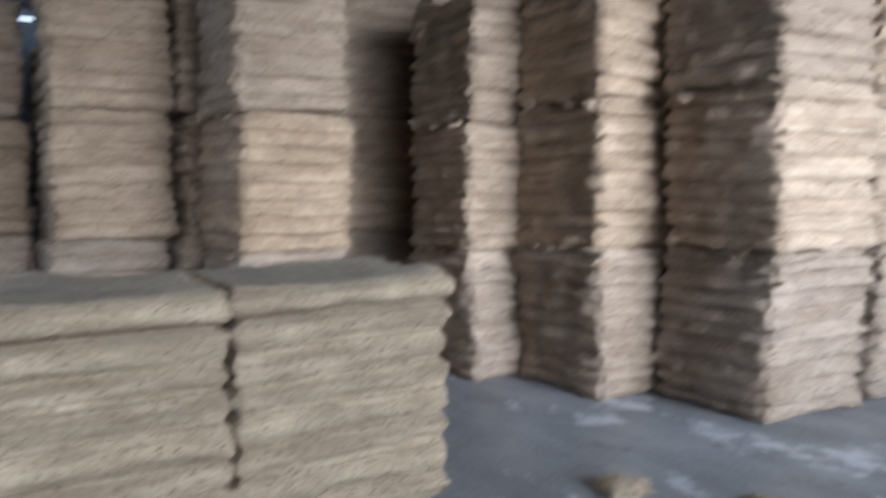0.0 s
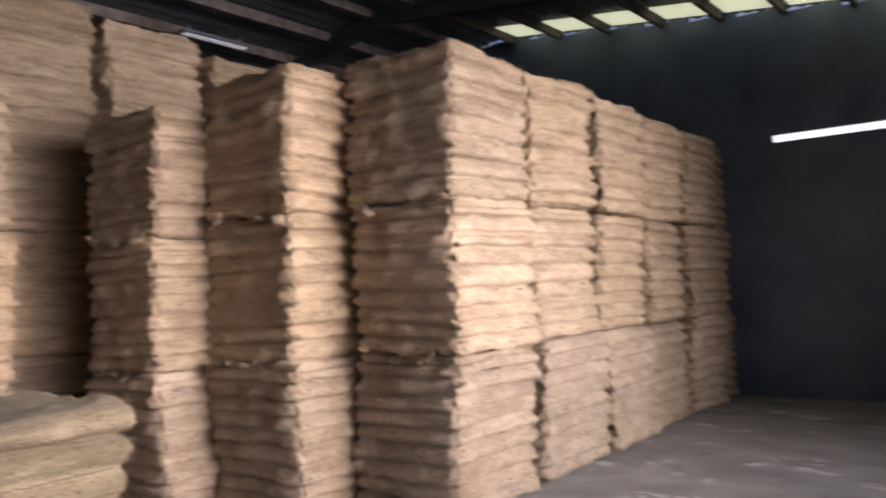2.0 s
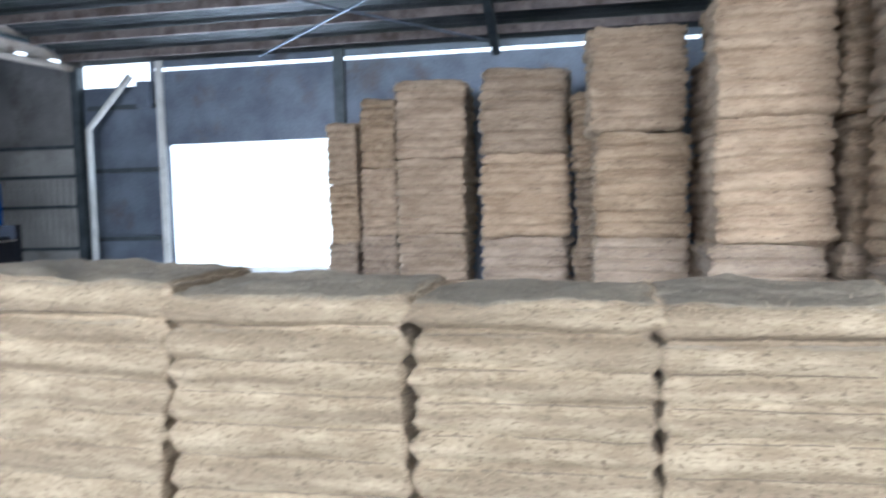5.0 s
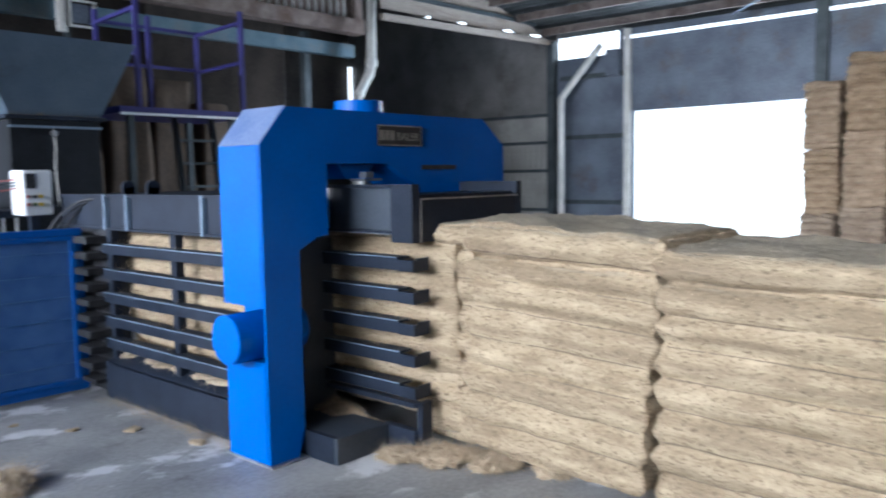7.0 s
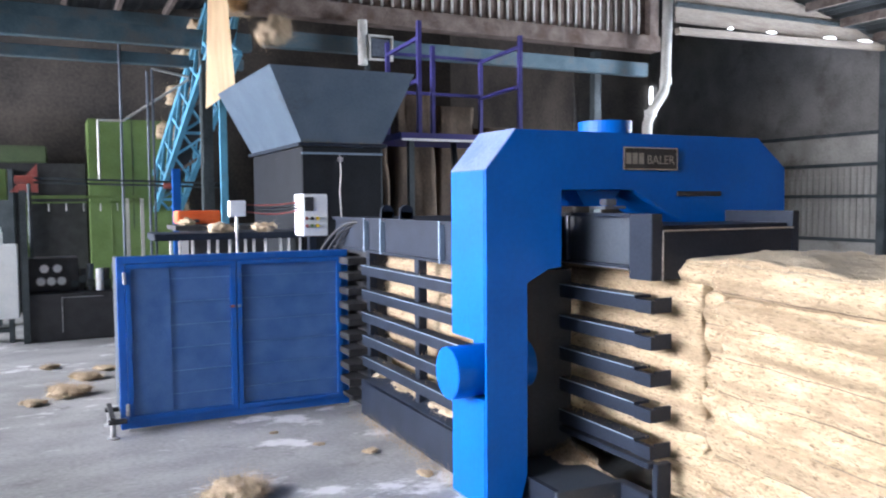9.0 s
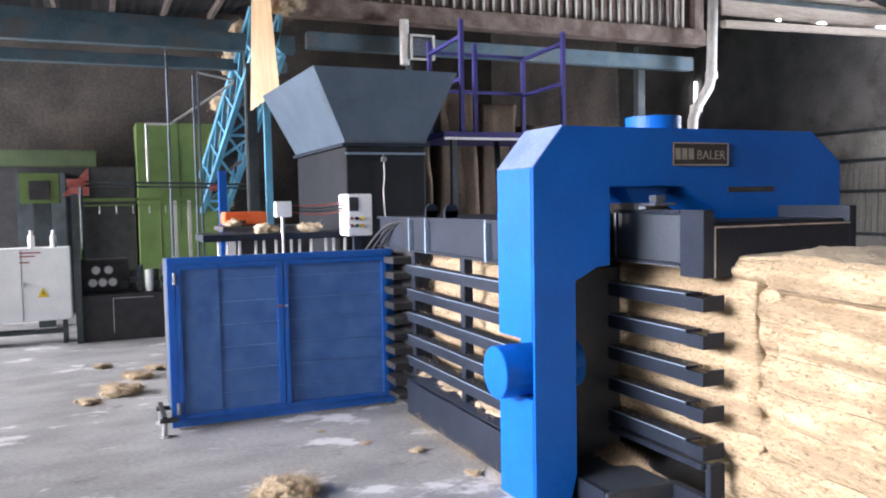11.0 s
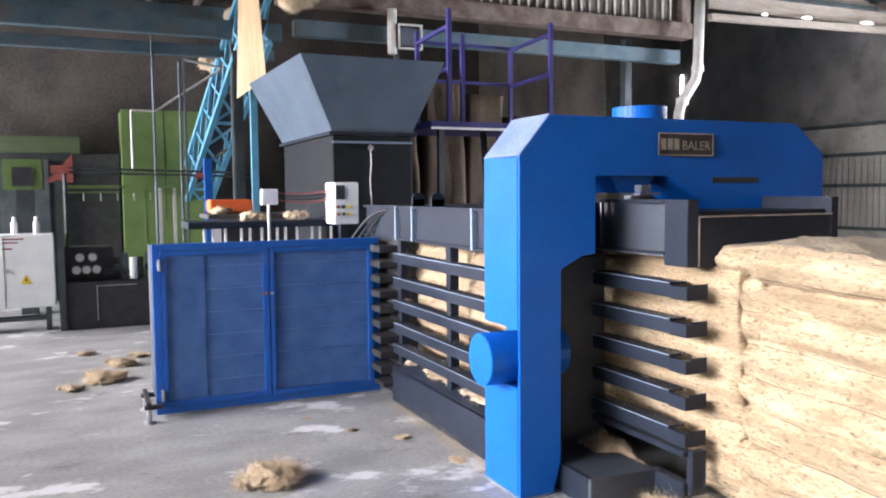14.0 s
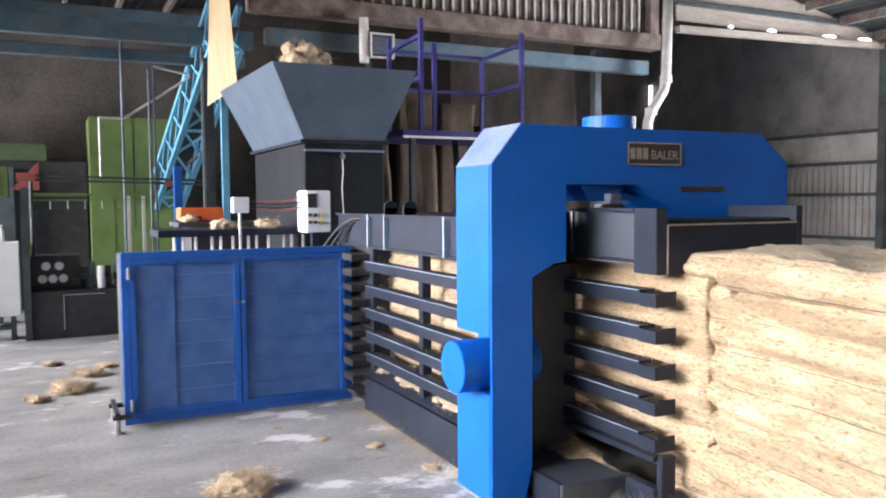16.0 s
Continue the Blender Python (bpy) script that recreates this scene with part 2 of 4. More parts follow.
DARK_STEEL = surface("dark_steel_frame", (0.03, 0.04, 0.045), (0.07, 0.085, 0.09), 0.55, 0.3, 4, 0.1, 40)
RUST_SHEET = surface("weathered_brown_sheet", (0.20, 0.165, 0.135), (0.36, 0.31, 0.26), 0.7, 0.1, 2, 0.1, 30, (0.12, 0.075, 0.05), 2.0, (0.5, 0.75), (0.4, 1, 3))
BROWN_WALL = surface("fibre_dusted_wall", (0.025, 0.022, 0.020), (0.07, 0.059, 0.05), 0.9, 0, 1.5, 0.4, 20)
SACK = surface("brown_sackcloth", (0.05, 0.033, 0.021), (0.12, 0.082, 0.052), 0.9, 0, 3, 0.5, 40, (0.07, 0.045, 0.03), 2, (0.5, 0.75), (1, 1, 0.6))
PIPE = surface("off_white_pipe", (0.50, 0.49, 0.45), (0.66, 0.65, 0.61), 0.5, 0, 5, 0.05, 40)
GOLD = surface("brass_lettering", (0.24, 0.23, 0.2), (0.34, 0.33, 0.29), 0.4, 0.3, 20, 0, 60)
HAZE = glowing("hazy_daylight", (0.93, 0.98, 1.0), 3.0)
TUBE = glowing("fluorescent_tube", (0.95, 0.98, 1.0), 0.22)
FIBREGLASS, _nt, _p = nodes_of("translucent_fibreglass")
_p.inputs["Base Color"].default_value = (0.78, 0.82, 0.68, 1)
_p.inputs["Transmission Weight"].default_value, _p.inputs["Roughness"].default_value = 0.75, 0.7
_p.inputs["Emission Color"].default_value, _p.inputs["Emission Strength"].default_value = (0.84, 0.92, 0.70, 1), 0.6


# ---------------------------------------------------------------- building helpers
def mesh_of(bm, name):
    me = bpy.data.meshes.new(name)
    bm.to_mesh(me)
    bm.free()
    return me


def part(name, bm, material, parent=None, label=""):
    ob = new(name, bm if isinstance(bm, bpy.types.Mesh) else mesh_of(bm, name))
    if not ob.data.materials:
        ob.data.materials.append(material)
    if parent:
        ob.parent = parent
    if label:
        ob["label"] = label
    return ob


def thing(name, x, y, z, label, category, group="", kind=""):
    ob = new(name)
    ob.empty_display_size = 0.1
    ob.matrix_world = pose(x, y, z)
    bpy.context.view_layer.update()
    return tagged(ob, label, category, group, kind)


def boxes(spec, bevel=0.0):
    """A mesh of boxes, each (x0, y0, z0, x1, y1, z1)."""
    bm = bmesh.new()
    for x0, y0, z0, x1, y1, z1 in spec:
        m = Matrix.Translation(((x0 + x1) / 2, (y0 + y1) / 2, (z0 + z1) / 2)) @ Matrix.Diagonal((abs(x1 - x0), abs(y1 - y0), abs(z1 - z0), 1))
        bmesh.ops.create_cube(bm, size=1, matrix=m)
    if bevel:
        bmesh.ops.bevel(bm, geom=bm.edges[:], offset=bevel, segments=2, affect="EDGES", clamp_overlap=True)
    return bm


def box(x0, y0, z0, x1, y1, z1, bevel=0.0):
    return boxes([(x0, y0, z0, x1, y1, z1)], bevel)


def prism_xz(points, y0, y1, bevel=0.0):
    """A polygon in the x-z plane, drawn out along y."""
    bm = bmesh.new()
    f = bm.faces.new([bm.verts.new((x, y0, z)) for x, z in points])
    out = bmesh.ops.extrude_face_region(bm, geom=[f])
    bmesh.ops.translate(bm, vec=(0, y1 - y0, 0), verts=[v for v in out["geom"] if isinstance(v, bmesh.types.BMVert)])
    bmesh.ops.recalc_face_normals(bm, faces=bm.faces[:])
    if bevel:
        bmesh.ops.bevel(bm, geom=bm.edges[:], offset=bevel, segments=2, affect="EDGES", clamp_overlap=True)
    return bm


def rod(a, b, r=0.02, n=8, bm=None, r2=None):
    """A round bar from a to b."""
    bm = bm or bmesh.new()
    a, b = Vector(a), Vector(b)
    m = Matrix.Translation((a + b) / 2) @ (b - a).to_track_quat("Z", "Y").to_matrix().to_4x4()
    bmesh.ops.create_cone(bm, cap_ends=True, segments=n, radius1=r, radius2=r if r2 is None else r2, depth=(b - a).length, matrix=m)
    return bm


def bar(a, b, w=0.06, h=0.06, bm=None):
    """A square bar from a to b."""
    bm = bm or bmesh.new()
    a, b = Vector(a), Vector(b)
    m = Matrix.Translation((a + b) / 2) @ (b - a).to_track_quat("Z", "Y").to_matrix().to_4x4() @ Matrix.Diagonal((w, h, (b - a).length, 1))
    bmesh.ops.create_cube(bm, size=1, matrix=m)
    return bm


def hose(points, r=0.012, n=8):
    """A round tube swept along points."""
    bm = bmesh.new()
    pts = [Vector(p) for p in points]
    rings = []
    for i, p in enumerate(pts):
        d = (pts[min(i + 1, len(pts) - 1)] - pts[max(i - 1, 0)]).normalized()
        u = d.orthogonal().normalized() if not rings else (last - d * last.dot(d)).normalized()
        last, v = u, d.cross(u)
        rings.append([bm.verts.new(p + (u * math.cos(2 * math.pi * k / n) + v * math.sin(2 * math.pi * k / n)) * r) for k in range(n)])
    for a, b in zip(rings[:-1], rings[1:]):
        for k in range(n):
            bm.faces.new((a[k], a[(k + 1) % n], b[(k + 1) % n], b[k])).smooth = True
    bm.faces.new(rings[0][::-1])
    bm.faces.new(rings[-1])
    return bm


def word(text, size):
    """Raised letters as a mesh, lying in the x-y plane."""
    cu = bpy.data.curves.new("lettering", "FONT")
    cu.body, cu.size, cu.extrude = text, size, 0.0015
    ob = bpy.data.objects.new("lettering", cu)
    me = bpy.data.meshes.new_from_object(ob)
    bpy.data.objects.remove(ob)
    return me


def arc(a, b, rise, n=8):
    a, b = Vector(a), Vector(b)
    return [a.lerp(b, i / n) + Vector((0, 0, rise * math.sin(math.pi * i / n))) for i in range(n + 1)]


def clump_mesh(name, r, seed, flat=0.7, sub=3, strands=160):
    """An uneven heap of fibre: several lumpy tufts grown together, with loose strands."""
    rng = random.Random(seed)
    bm = bmesh.new()
    pts = []
    for k in range(6):
        rr = r * (0.75 if k == 0 else rng.uniform(0.3, 0.52))
        a = rng.uniform(0, 2 * math.pi)
        d0 = 0 if k == 0 else r * rng.uniform(0.45, 0.85)
        mid = Vector((math.cos(a) * d0, math.sin(a) * d0, (rng.uniform(-0.1, 0.25) if k else 0) * r * flat))
        off = Vector((seed * 3.1 + k, seed * 1.7, seed * 0.9 + k * 2))
        made = bmesh.ops.create_icosphere(bm, subdivisions=sub, radius=1)
        for v in made["verts"]:
            d = v.co.normalized()
            q = 1 + 0.45 * noise.fractal(d * 1.8 + off, 0.9, 2.0, 4) + 0.16 * noise.noise(d * 6 + off) + 0.07 * noise.noise(d * 15 + off)
            v.co = mid + Vector((d.x * rr * q, d.y * rr * q * 0.9, max(d.z, -0.55) * rr * q * flat))
            pts.append((v.co.copy(), d))
    for f in bm.faces:
        f.smooth = True
    for _ in range(strands):
        p, d = rng.choice(pts)
        strand(bm, p, d, rng, r * rng.choice((0.25, 0.4, 0.7)))
    return mesh_of(bm, name)


def strand(bm, p, d, rng, ln, half=0.0011):
    t = Vector((rng.uniform(-1, 1), rng.uniform(-1, 1), rng.uniform(-1, 1)))
    e = (d * 0.7 + t * 0.8).normalized() * ln * rng.uniform(0.3, 1.1)
    s = d.cross(t).normalized() * half
    bm.faces.new((bm.verts.new(p - s), bm.verts.new(p + s), bm.verts.new(p + e)))


# ---------------------------------------------------------------- bales
def bale_point(u, v, w, L, W, H, bands, seed, rough, round_r):
    """Where a point of the unit box (-1..1 each way) lies on the packed bale."""
    p = Vector((u * L / 2, v * W / 2, w * H / 2))
    q = Vector((max(-L / 2 + round_r, min(L / 2 - round_r, p.x)), max(-W / 2 + round_r, min(W / 2 - round_r, p.y)), max(-H / 2 + round_r, min(H / 2 - round_r, p.z))))
    d = p - q
    nrm = d.normalized() if d.length > 1e-6 else Vector((0, 0, 1))
    if d.length > 1e-6:
        p = q + nrm * round_r
    off = Vector((seed * 7.3, seed * 2.1, seed * 4.7))
    side = math.hypot(nrm.x, nrm.y)
    zz = p.z + 0.02 * noise.noise(Vector((p.x * 1.2, p.y * 1.2, seed * 5.0))) + 0.011 * noise.noise(Vector((p.x * 5, p.y * 5, seed * 3.0)))
    ph = (zz / H + 0.5) * bands
    ph += 0.28 * noise.noise(Vector((ph * 0.8, seed * 3.7, 0.5)))
    k = int(math.floor(ph))
    f = ph - k
    bulge = rough * (0.9 * noise.noise(Vector((k * 3.3 + seed, p.x * 1.3, p.y * 1.3))))
    if rough < 0.025:
        step = -0.046 * (1 - abs(math.sin(math.pi * ph)) ** 0.9)
        bulge += 0.018 if ph > bands - 1 else 0.0
        bulge += 0.016 * noise.fractal(Vector((p.x * 5, p.y * 5, ph * 1.6 + seed)), 0.8, 2.0, 3) + 0.007 * noise.noise(Vector((p.x * 26, p.y * 26, p.z * 34 + seed)))
    else:
        step = -(0.058 + 0.014 * noise.noise(Vector((k * 1.7, seed, 2.2)))) * (1.0 - math.sin(math.pi * f) ** 0.6 + 0.45 * f) + 0.016 * math.exp(-(((f - 0.2) / 0.12) ** 2))
        end = abs(nrm.x) ** 2
        bulge += end * (0.022 * noise.fractal(Vector((p.y * 5, p.z * 6, seed * 1.9)), 0.8, 2.0, 3) + 0.01 * noise.cell(Vector((p.y * 4, ph, seed))))
        step *= 1 - 0.3 * end
    corner = 4 * abs(nrm.x * nrm.y)
    push = side * (step + bulge) + rough * 0.75 * noise.fractal(p * 4.0 + off, 0.9, 2.0, 4) + rough * (0.45 + 0.3 * corner) * noise.noise(p * 22 + off)
    if rough > 0.025:
        push += corner * 0.014 * noise.fractal(p * 9 + off, 0.9, 2.0, 3)
    if rough < 0.025:
        push -= side * 0.035 * math.exp(-(((ph - bands + 1) / 0.13) ** 2))
    if side < 0.6:
        push += 0.025 * noise.fractal(p * 1.5 + off, 0.8, 2, 3)
    lean = Vector((0.05 * noise.noise(Vector((seed, 1.0, p.z * 0.8))), 0.05 * noise.noise(Vector((seed, 9.0, p.z * 0.8))), 0))
    return p + nrm * push + lean * rough / 0.03, nrm


def bale_meshes(L, W, H, bands, seed, rough=0.03, nx=22, nz=44, strands=1500, round_r=0.07):
    """Body, strap and loose-strand meshes of one bale, standing on z = 0."""
    verts, index, faces, normals = [], {}, [], []

    def vert(u, v, w):
        key = (round(u, 5), round(v, 5), round(w, 5))
        if key not in index:
            p, n = bale_point(u, v, w, L, W, H, bands, seed, rough, round_r)
            index[key] = len(verts)
            verts.append((p.x, p.y, p.z + H / 2))
            normals.append(n)
        return index[key]

    def ease(i, n):
        s = 2 * i / n - 1
        return math.copysign(1 - (1 - abs(s)) ** 1.35, s)

    def grid(f, na, nb):
        for i in range(na):
            for j in range(nb):
                faces.append((f(ease(i, na), ease(j, nb)), f(ease(i + 1, na), ease(j, nb)), f(ease(i + 1, na), ease(j + 1, nb)), f(ease(i, na), ease(j + 1, nb))))

    grid(lambda a, b: vert(a, -1, b), nx, nz)
    grid(lambda a, b: vert(-a, 1, b), nx, nz)
    grid(lambda a, b: vert(-1, -a, b), nx, nz)
    grid(lambda a, b: vert(1, a, b), nx, nz)
    grid(lambda a, b: vert(a, b, 1), nx, nx)
    grid(lambda a, b: vert(-a, b, -1), nx, nx)
    body = bpy.data.meshes.new("fibre_bale")
    body.from_pydata(verts, [], faces)
    for pl in body.polygons:
        pl.use_smooth = True
    rng = random.Random(seed * 13 + 5)
    straps = []
    for k in range(1, bands):
        w = 2 * k / bands - 1
        ring = []
        for i in range(52):
            a = 2 * math.pi * i / 52
            c, s = math.cos(a), math.sin(a)
            m = max(abs(c), abs(s))
            p, n = bale_point(c / m, s / m, w, L, W, H, bands, seed, rough, round_r)
            ring.append(p + n * 0.003 + Vector((0, 0, H / 2)))
        vs, fs = [], []
        for i, p in enumerate(ring):
            out = Vector((p.x, p.y, 0)).normalized() * 0.002
            up = Vector((0, 0, 0.0022))
            vs += [p - up, p + out, p + up]
            j = (i + 1) % 52
            for c in range(3):
                d = (c + 1) % 3
                fs.append((3 * i + c, 3 * j + c, 3 * j + d, 3 * i + d))
        me = bpy.data.meshes.new("strap")
        me.from_pydata([tuple(v) for v in vs], [], fs)
        straps.append(me)
    bm = bmesh.new()
    edges = [i for i in range(len(verts)) if abs(normals[i].x) + abs(normals[i].y) + abs(normals[i].z) > 1.15]
    for _ in range(strands):
        i = rng.choice(edges) if rng.random() < 0.45 else rng.randrange(len(verts))
        strand(bm, Vector(verts[i]), normals[i], rng, 0.03 if rough < 0.025 else 0.055, 0.0011 if rough < 0.025 else 0.002)
    return body, straps, mesh_of(bm, "loose_fibre")


def make_bale(meshes, material, label, group):
    body, straps, fuzz = meshes
    ob = part("fibre_bale", body, material)
    tagged(ob, label, "bale", group)
    for me in straps:
        part("strap", me, WIRE if material is FRESH else TWINE, ob, "dark thin baling twine")
    tagged(part("loose_fibre", fuzz, STRAND, ob, "loose pale coir strands"), kind="stuff")
    return ob


# ---------------------------------------------------------------- the shed
def roof_z(x):
    return 5.4 - 0.2 * (x - 7.5) if x > 7.5 else 5.4 - 0.12 * (7.5 - x)


X0, X1, Y0, Y1 = -5.0, 13.6, -12.0, 13.5


def shed():
    bm = box(X0 - 30, Y0 - 30, -0.3, X1 + 30, Y1 + 30, 0.0)
    tagged(part("floor", bm, CONCRETE), "worn grey concrete floor with pale stains", "floor", kind="structure")
    # far wall with the gate and the small upper opening
    t = 0.15
    w = boxes([(X1, Y0, 0, X1 + t, 2.95, 4.1), (X1, 2.95, 2.66, X1 + t, 6.05, 4.1), (X1, 6.05, 0, X1 + t, 6.3, 4.1),
               (X1, 6.3, 0, X1 + t, 7.6, 3.7)])
    wall = tagged(part("wall_east", w, SHEET), "grey sheet wall with a tall open gateway", "wall", kind="structure")
    part("jamb", box(X1 - 0.06, 6.05, 0, X1 - 0.002, 6.17, 4.1), PIPE, wall, "pale steel door jamb")
    part("jamb", box(X1 - 0.1, 2.77, 0, X1 - 0.002, 2.95, 4.1), DARK_STEEL, wall)
    for z in (1.0, 2.2, 3.3):
        part("girt", box(X1 - 0.07, 6.2, z, X1 - 0.002, 7.5, z + 0.08), DARK_STEEL, wall)
    # south end wall with a slot window and a translucent strip under the roof
    spec = [(X0, Y0 - t, 0, X1, Y0, 3.16), (3.3, Y0 - t, 3.16, X1, Y0, 3.25), (X0, Y0 - t, 3.16, -3.0, Y0, 3.25), (X0, Y0 - t, 3.25, X1, Y0, 4.0)]
    s = boxes(spec)
    xs = [X0 + i * (X1 - X0) / 30 for i in range(31)]
    for a, b in zip(xs[:-1], xs[1:]):
        top = min(roof_z(a), roof_z(b)) - 0.04
        if top > 4.0:
            bmesh.ops.create_cube(s, size=1, matrix=Matrix.Translation(((a + b) / 2, Y0 - t / 2, (4.0 + top) / 2)) @ Matrix.Diagonal((b - a, t, top - 4.0, 1)))
    sw = tagged(part("wall_south", s, BLUE_SHEET), "dark blue-grey sheet wall with a slot window", "wall", kind="structure")
    win = tagged(part("window_1", box(-3.0, Y0 - 0.1, 3.16, 3.3, Y0 - 0.08, 3.25), HAZE), "long narrow slot of bright daylight", "window", kind="structure")
    for x in (1.0, -1.2):
        part("mullion", box(x - 0.03, Y0 - 0.02, 3.16, x + 0.03, Y0 + 0.01, 3.25), DARK_STEEL, win)
    # west side, unseen behind the camera: open to the yard, gaps fitted to lamps
    tagged(part("wall_west", boxes([(X0 - t, Y0, 0, X0, -9.2, 3.88), (X0 - t, -9.2, 3.86, X0, 9.0, 3.88), (X0 - t, -4.4, 0, X0, -4.1, 3.86), (X0 - t, 9.0, 0, X0, 9.2, 3.88), (X0 - t, 9.2, 3.8, X0, 12.0, 3.88), (X0 - t, 12.0, 0, X0, Y1, 3.88)]), SHEET), "unseen sheet wall, added around a wide open side", "wall", kind="structure")
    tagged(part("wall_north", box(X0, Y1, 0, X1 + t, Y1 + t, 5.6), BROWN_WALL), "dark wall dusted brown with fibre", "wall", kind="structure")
    # taller annex beyond the eave beam, its end wall ribbed and pale below
    n = tagged(part("wall_annex", box(X1, 7.6, 2.68, X1 + t, Y1, 5.6), DARK_SHEET), "dark sheet wall over a pale ribbed lower part", "wall", kind="structure")
    part("lower_sheet", box(X1, 7.6, 0, X1 + t, Y1, 2.68), WARM_SHEET, n, "pale weathered ribbed sheet")
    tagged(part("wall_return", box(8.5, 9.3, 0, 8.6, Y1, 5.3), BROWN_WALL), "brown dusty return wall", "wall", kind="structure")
    rib = mesh_of(box(-0.03, -0.02, 0, 0, 0.02, 1.2), "rib")
    # off-white for every third rib stands for light leaking through the sheet
    for i in range(44):
        ob = part("rib", rib, PIPE if i % 3 == 1 else WARM_SHEET, n)
        ob.location = (X1 - 0.001, 7.85 + i * 0.125, 0.92)
    for z in (0.85, 1.6, 2.14, 2.66):
        part("girt", box(X1 - 0.09, 7.75, z, X1 - 0.033, Y1 - 0.02, z + 0.06), DARK_STEEL, n)
    part("post", box(X1 - 0.16, 7.6, 0, X1 - 0.002, 7.74, 4.05), DARK_STEEL, n)
    bh = thing("bulkhead", 0, 0, 0, "weathered brown sheets over a pale eave beam", "bulkhead", kind="structure")
    for k in range(4):
        z = 4.06 + k * 0.26
        low, high = (min(13.58, 7.5 + (5.37 - h) / 0.2) for h in (z, z + 0.25))
        part("sheet", prism_xz([(9.12, z), (low, z), (high, z + 0.25), (9.12, z + 0.25)], 7.74 + 0.012 * (k % 2), 7.77 + 0.012 * (k % 2)), RUST_SHEET, bh)
    part("beam", bar((9.1, 7.7, 3.93), (13.55, 7.7, 4.03), 0.10, 0.09), RUST_SHEET, bh, "dusty eave beam")
    part("beam", bar((9.1, 7.72, 4.3), (13.1, 7.72, 4.32), 0.05, 0.06), DARK_STEEL, bh)
    # roof
    bm = bmesh.new()
    cols = []
    k = 240
    for i in range(k + 1):
        x = X0 - 0.4 + i * (X1 + 0.6 - X0 + 0.4) / k
        z = roof_z(x) + (0.03 if i % 2 else 0.0)
        cols.append((bm.verts.new((x, Y0 - 0.3, z)), bm.verts.new((x, 7.8 if x > 9.1 else Y1 + 0.3, z))))
    for a, b in zip(cols[:-1], cols[1:]):
        bm.faces.new((a[0], a[1], b[1], b[0]))
    bmesh.ops.solidify(bm, geom=bm.faces[:], thickness=-0.012)
    bmesh.ops.create_cube(bm, size=1, matrix=Matrix.Translation((11.5, 10.75, 5.62)) @ Matrix.Diagonal((5.2, 6.1, 0.04, 1)))
    tagged(part("ceiling", bm, ROOF), "dark corrugated metal roof seen from below", "ceiling", kind="structure")
    fr = thing("roof_frame", 0, 0, 0, "dusty steel purlins on dark sloping rafters", "roof frame", kind="structure")
    x = X1 - 0.4
    while x > X0:
        z = roof_z(x) - 0.02
        part("purlin", boxes([(x - 0.03, Y0 + 0.02, z - 0.13, x + 0.03, 7.68 if x > 9.1 else Y1, z)]), PURLIN, fr)
        x -= 0.78
    for y in (-9.6, -5.5, 0.25):
        k = y - 0.32 if y == 0.25 else y
        b = bar((X1, y, roof_z(X1) - 0.24), (7.5, k, roof_z(7.5) - 0.24), 0.12, 0.18)
        bar((7.5, k, roof_z(7.5) - 0.24), (X0, k, roof_z(X0) - 0.24), 0.12, 0.18, b)
        part("rafter", b, DARK_STEEL, fr)
    for a, b in (((13.2, 0.25, 4.0), (10.4, 4.1, 4.6)), ((13.2, 4.1, 4.0), (10.4, 0.25, 4.6)), ((10.3, 0.25, 4.62), (8.0, 4.1, 5.08))):
        part("brace", rod(a, b, 0.02), SHEET, fr)
    # eave light strip over the far wall
    tagged(part("skylight_1", box(X1 - 0.02, Y0, 3.93, X1 + 0.03, 6.2, 3.975), HAZE), "bright daylight gap under the eave", "skylight", kind="structure")
    tagged(part("skylight_2", box(X1 - 0.34, Y0, roof_z(13.4) - 0.035, X1 - 0.14, 3.0, roof_z(13.4) - 0.025), FIBREGLASS), "pale green translucent roof strip", "skylight", kind="structure")
    tagged(part("window_2", box(X1 + 0.05, 6.3, 3.7, X1 + 0.07, 7.6, 4.1), HAZE), "small bright opening under the eave", "window", kind="structure")
    strip = thing("window_3", 0, 0, 0, "translucent fibreglass strip under the end roof", "window", kind="structure")
    x = X1 - 0.4
    while x > -3:
        if x < 7.6:
            a, b = x - 0.71, x - 0.07
            bm = bmesh.new()
            for k in range(6):
                y = Y0 + 0.02 + k * 0.1
                bm.faces.new([bm.verts.new((u, v, roof_z(u) - 0.03 - w)) for u, v, w in ((a, y, 0), (b, y, 0), (b, y + 0.05, 0.02), (a, y + 0.05, 0.02))])
                bm.faces.new([bm.verts.new((u, v, roof_z(u) - 0.03 - w)) for u, v, w in ((a, y + 0.05, 0.02), (b, y + 0.05, 0.02), (b, y + 0.10, 0), (a, y + 0.10, 0))])
            bmesh.ops.remove_doubles(bm, verts=bm.verts[:], dist=0.001)
            bmesh.ops.solidify(bm, geom=bm.faces[:], thickness=0.004)
            part("pane", bm, FIBREGLASS, strip)
        x -= 0.78
    # bright gaps along the roof edge
    g = thing("roof_gaps", 0, 0, 0, "bright daylight leaks along the roof edge", "skylight", kind="structure")
    for x, w in ((9.98, 0.1), (10.75, 0.2), (11.95, 0.3), (12.75, 0.34)):
        z = 3.99 + (x - 9.1) * 0.022
        part("gap", prism_xz([(x, z + 0.008), (x + w * 0.6, z), (x + w, z + 0.012), (x + w * 0.7, z + 0.04), (x + w * 0.2, z + 0.03)], 7.62, 7.64), HAZE, g)
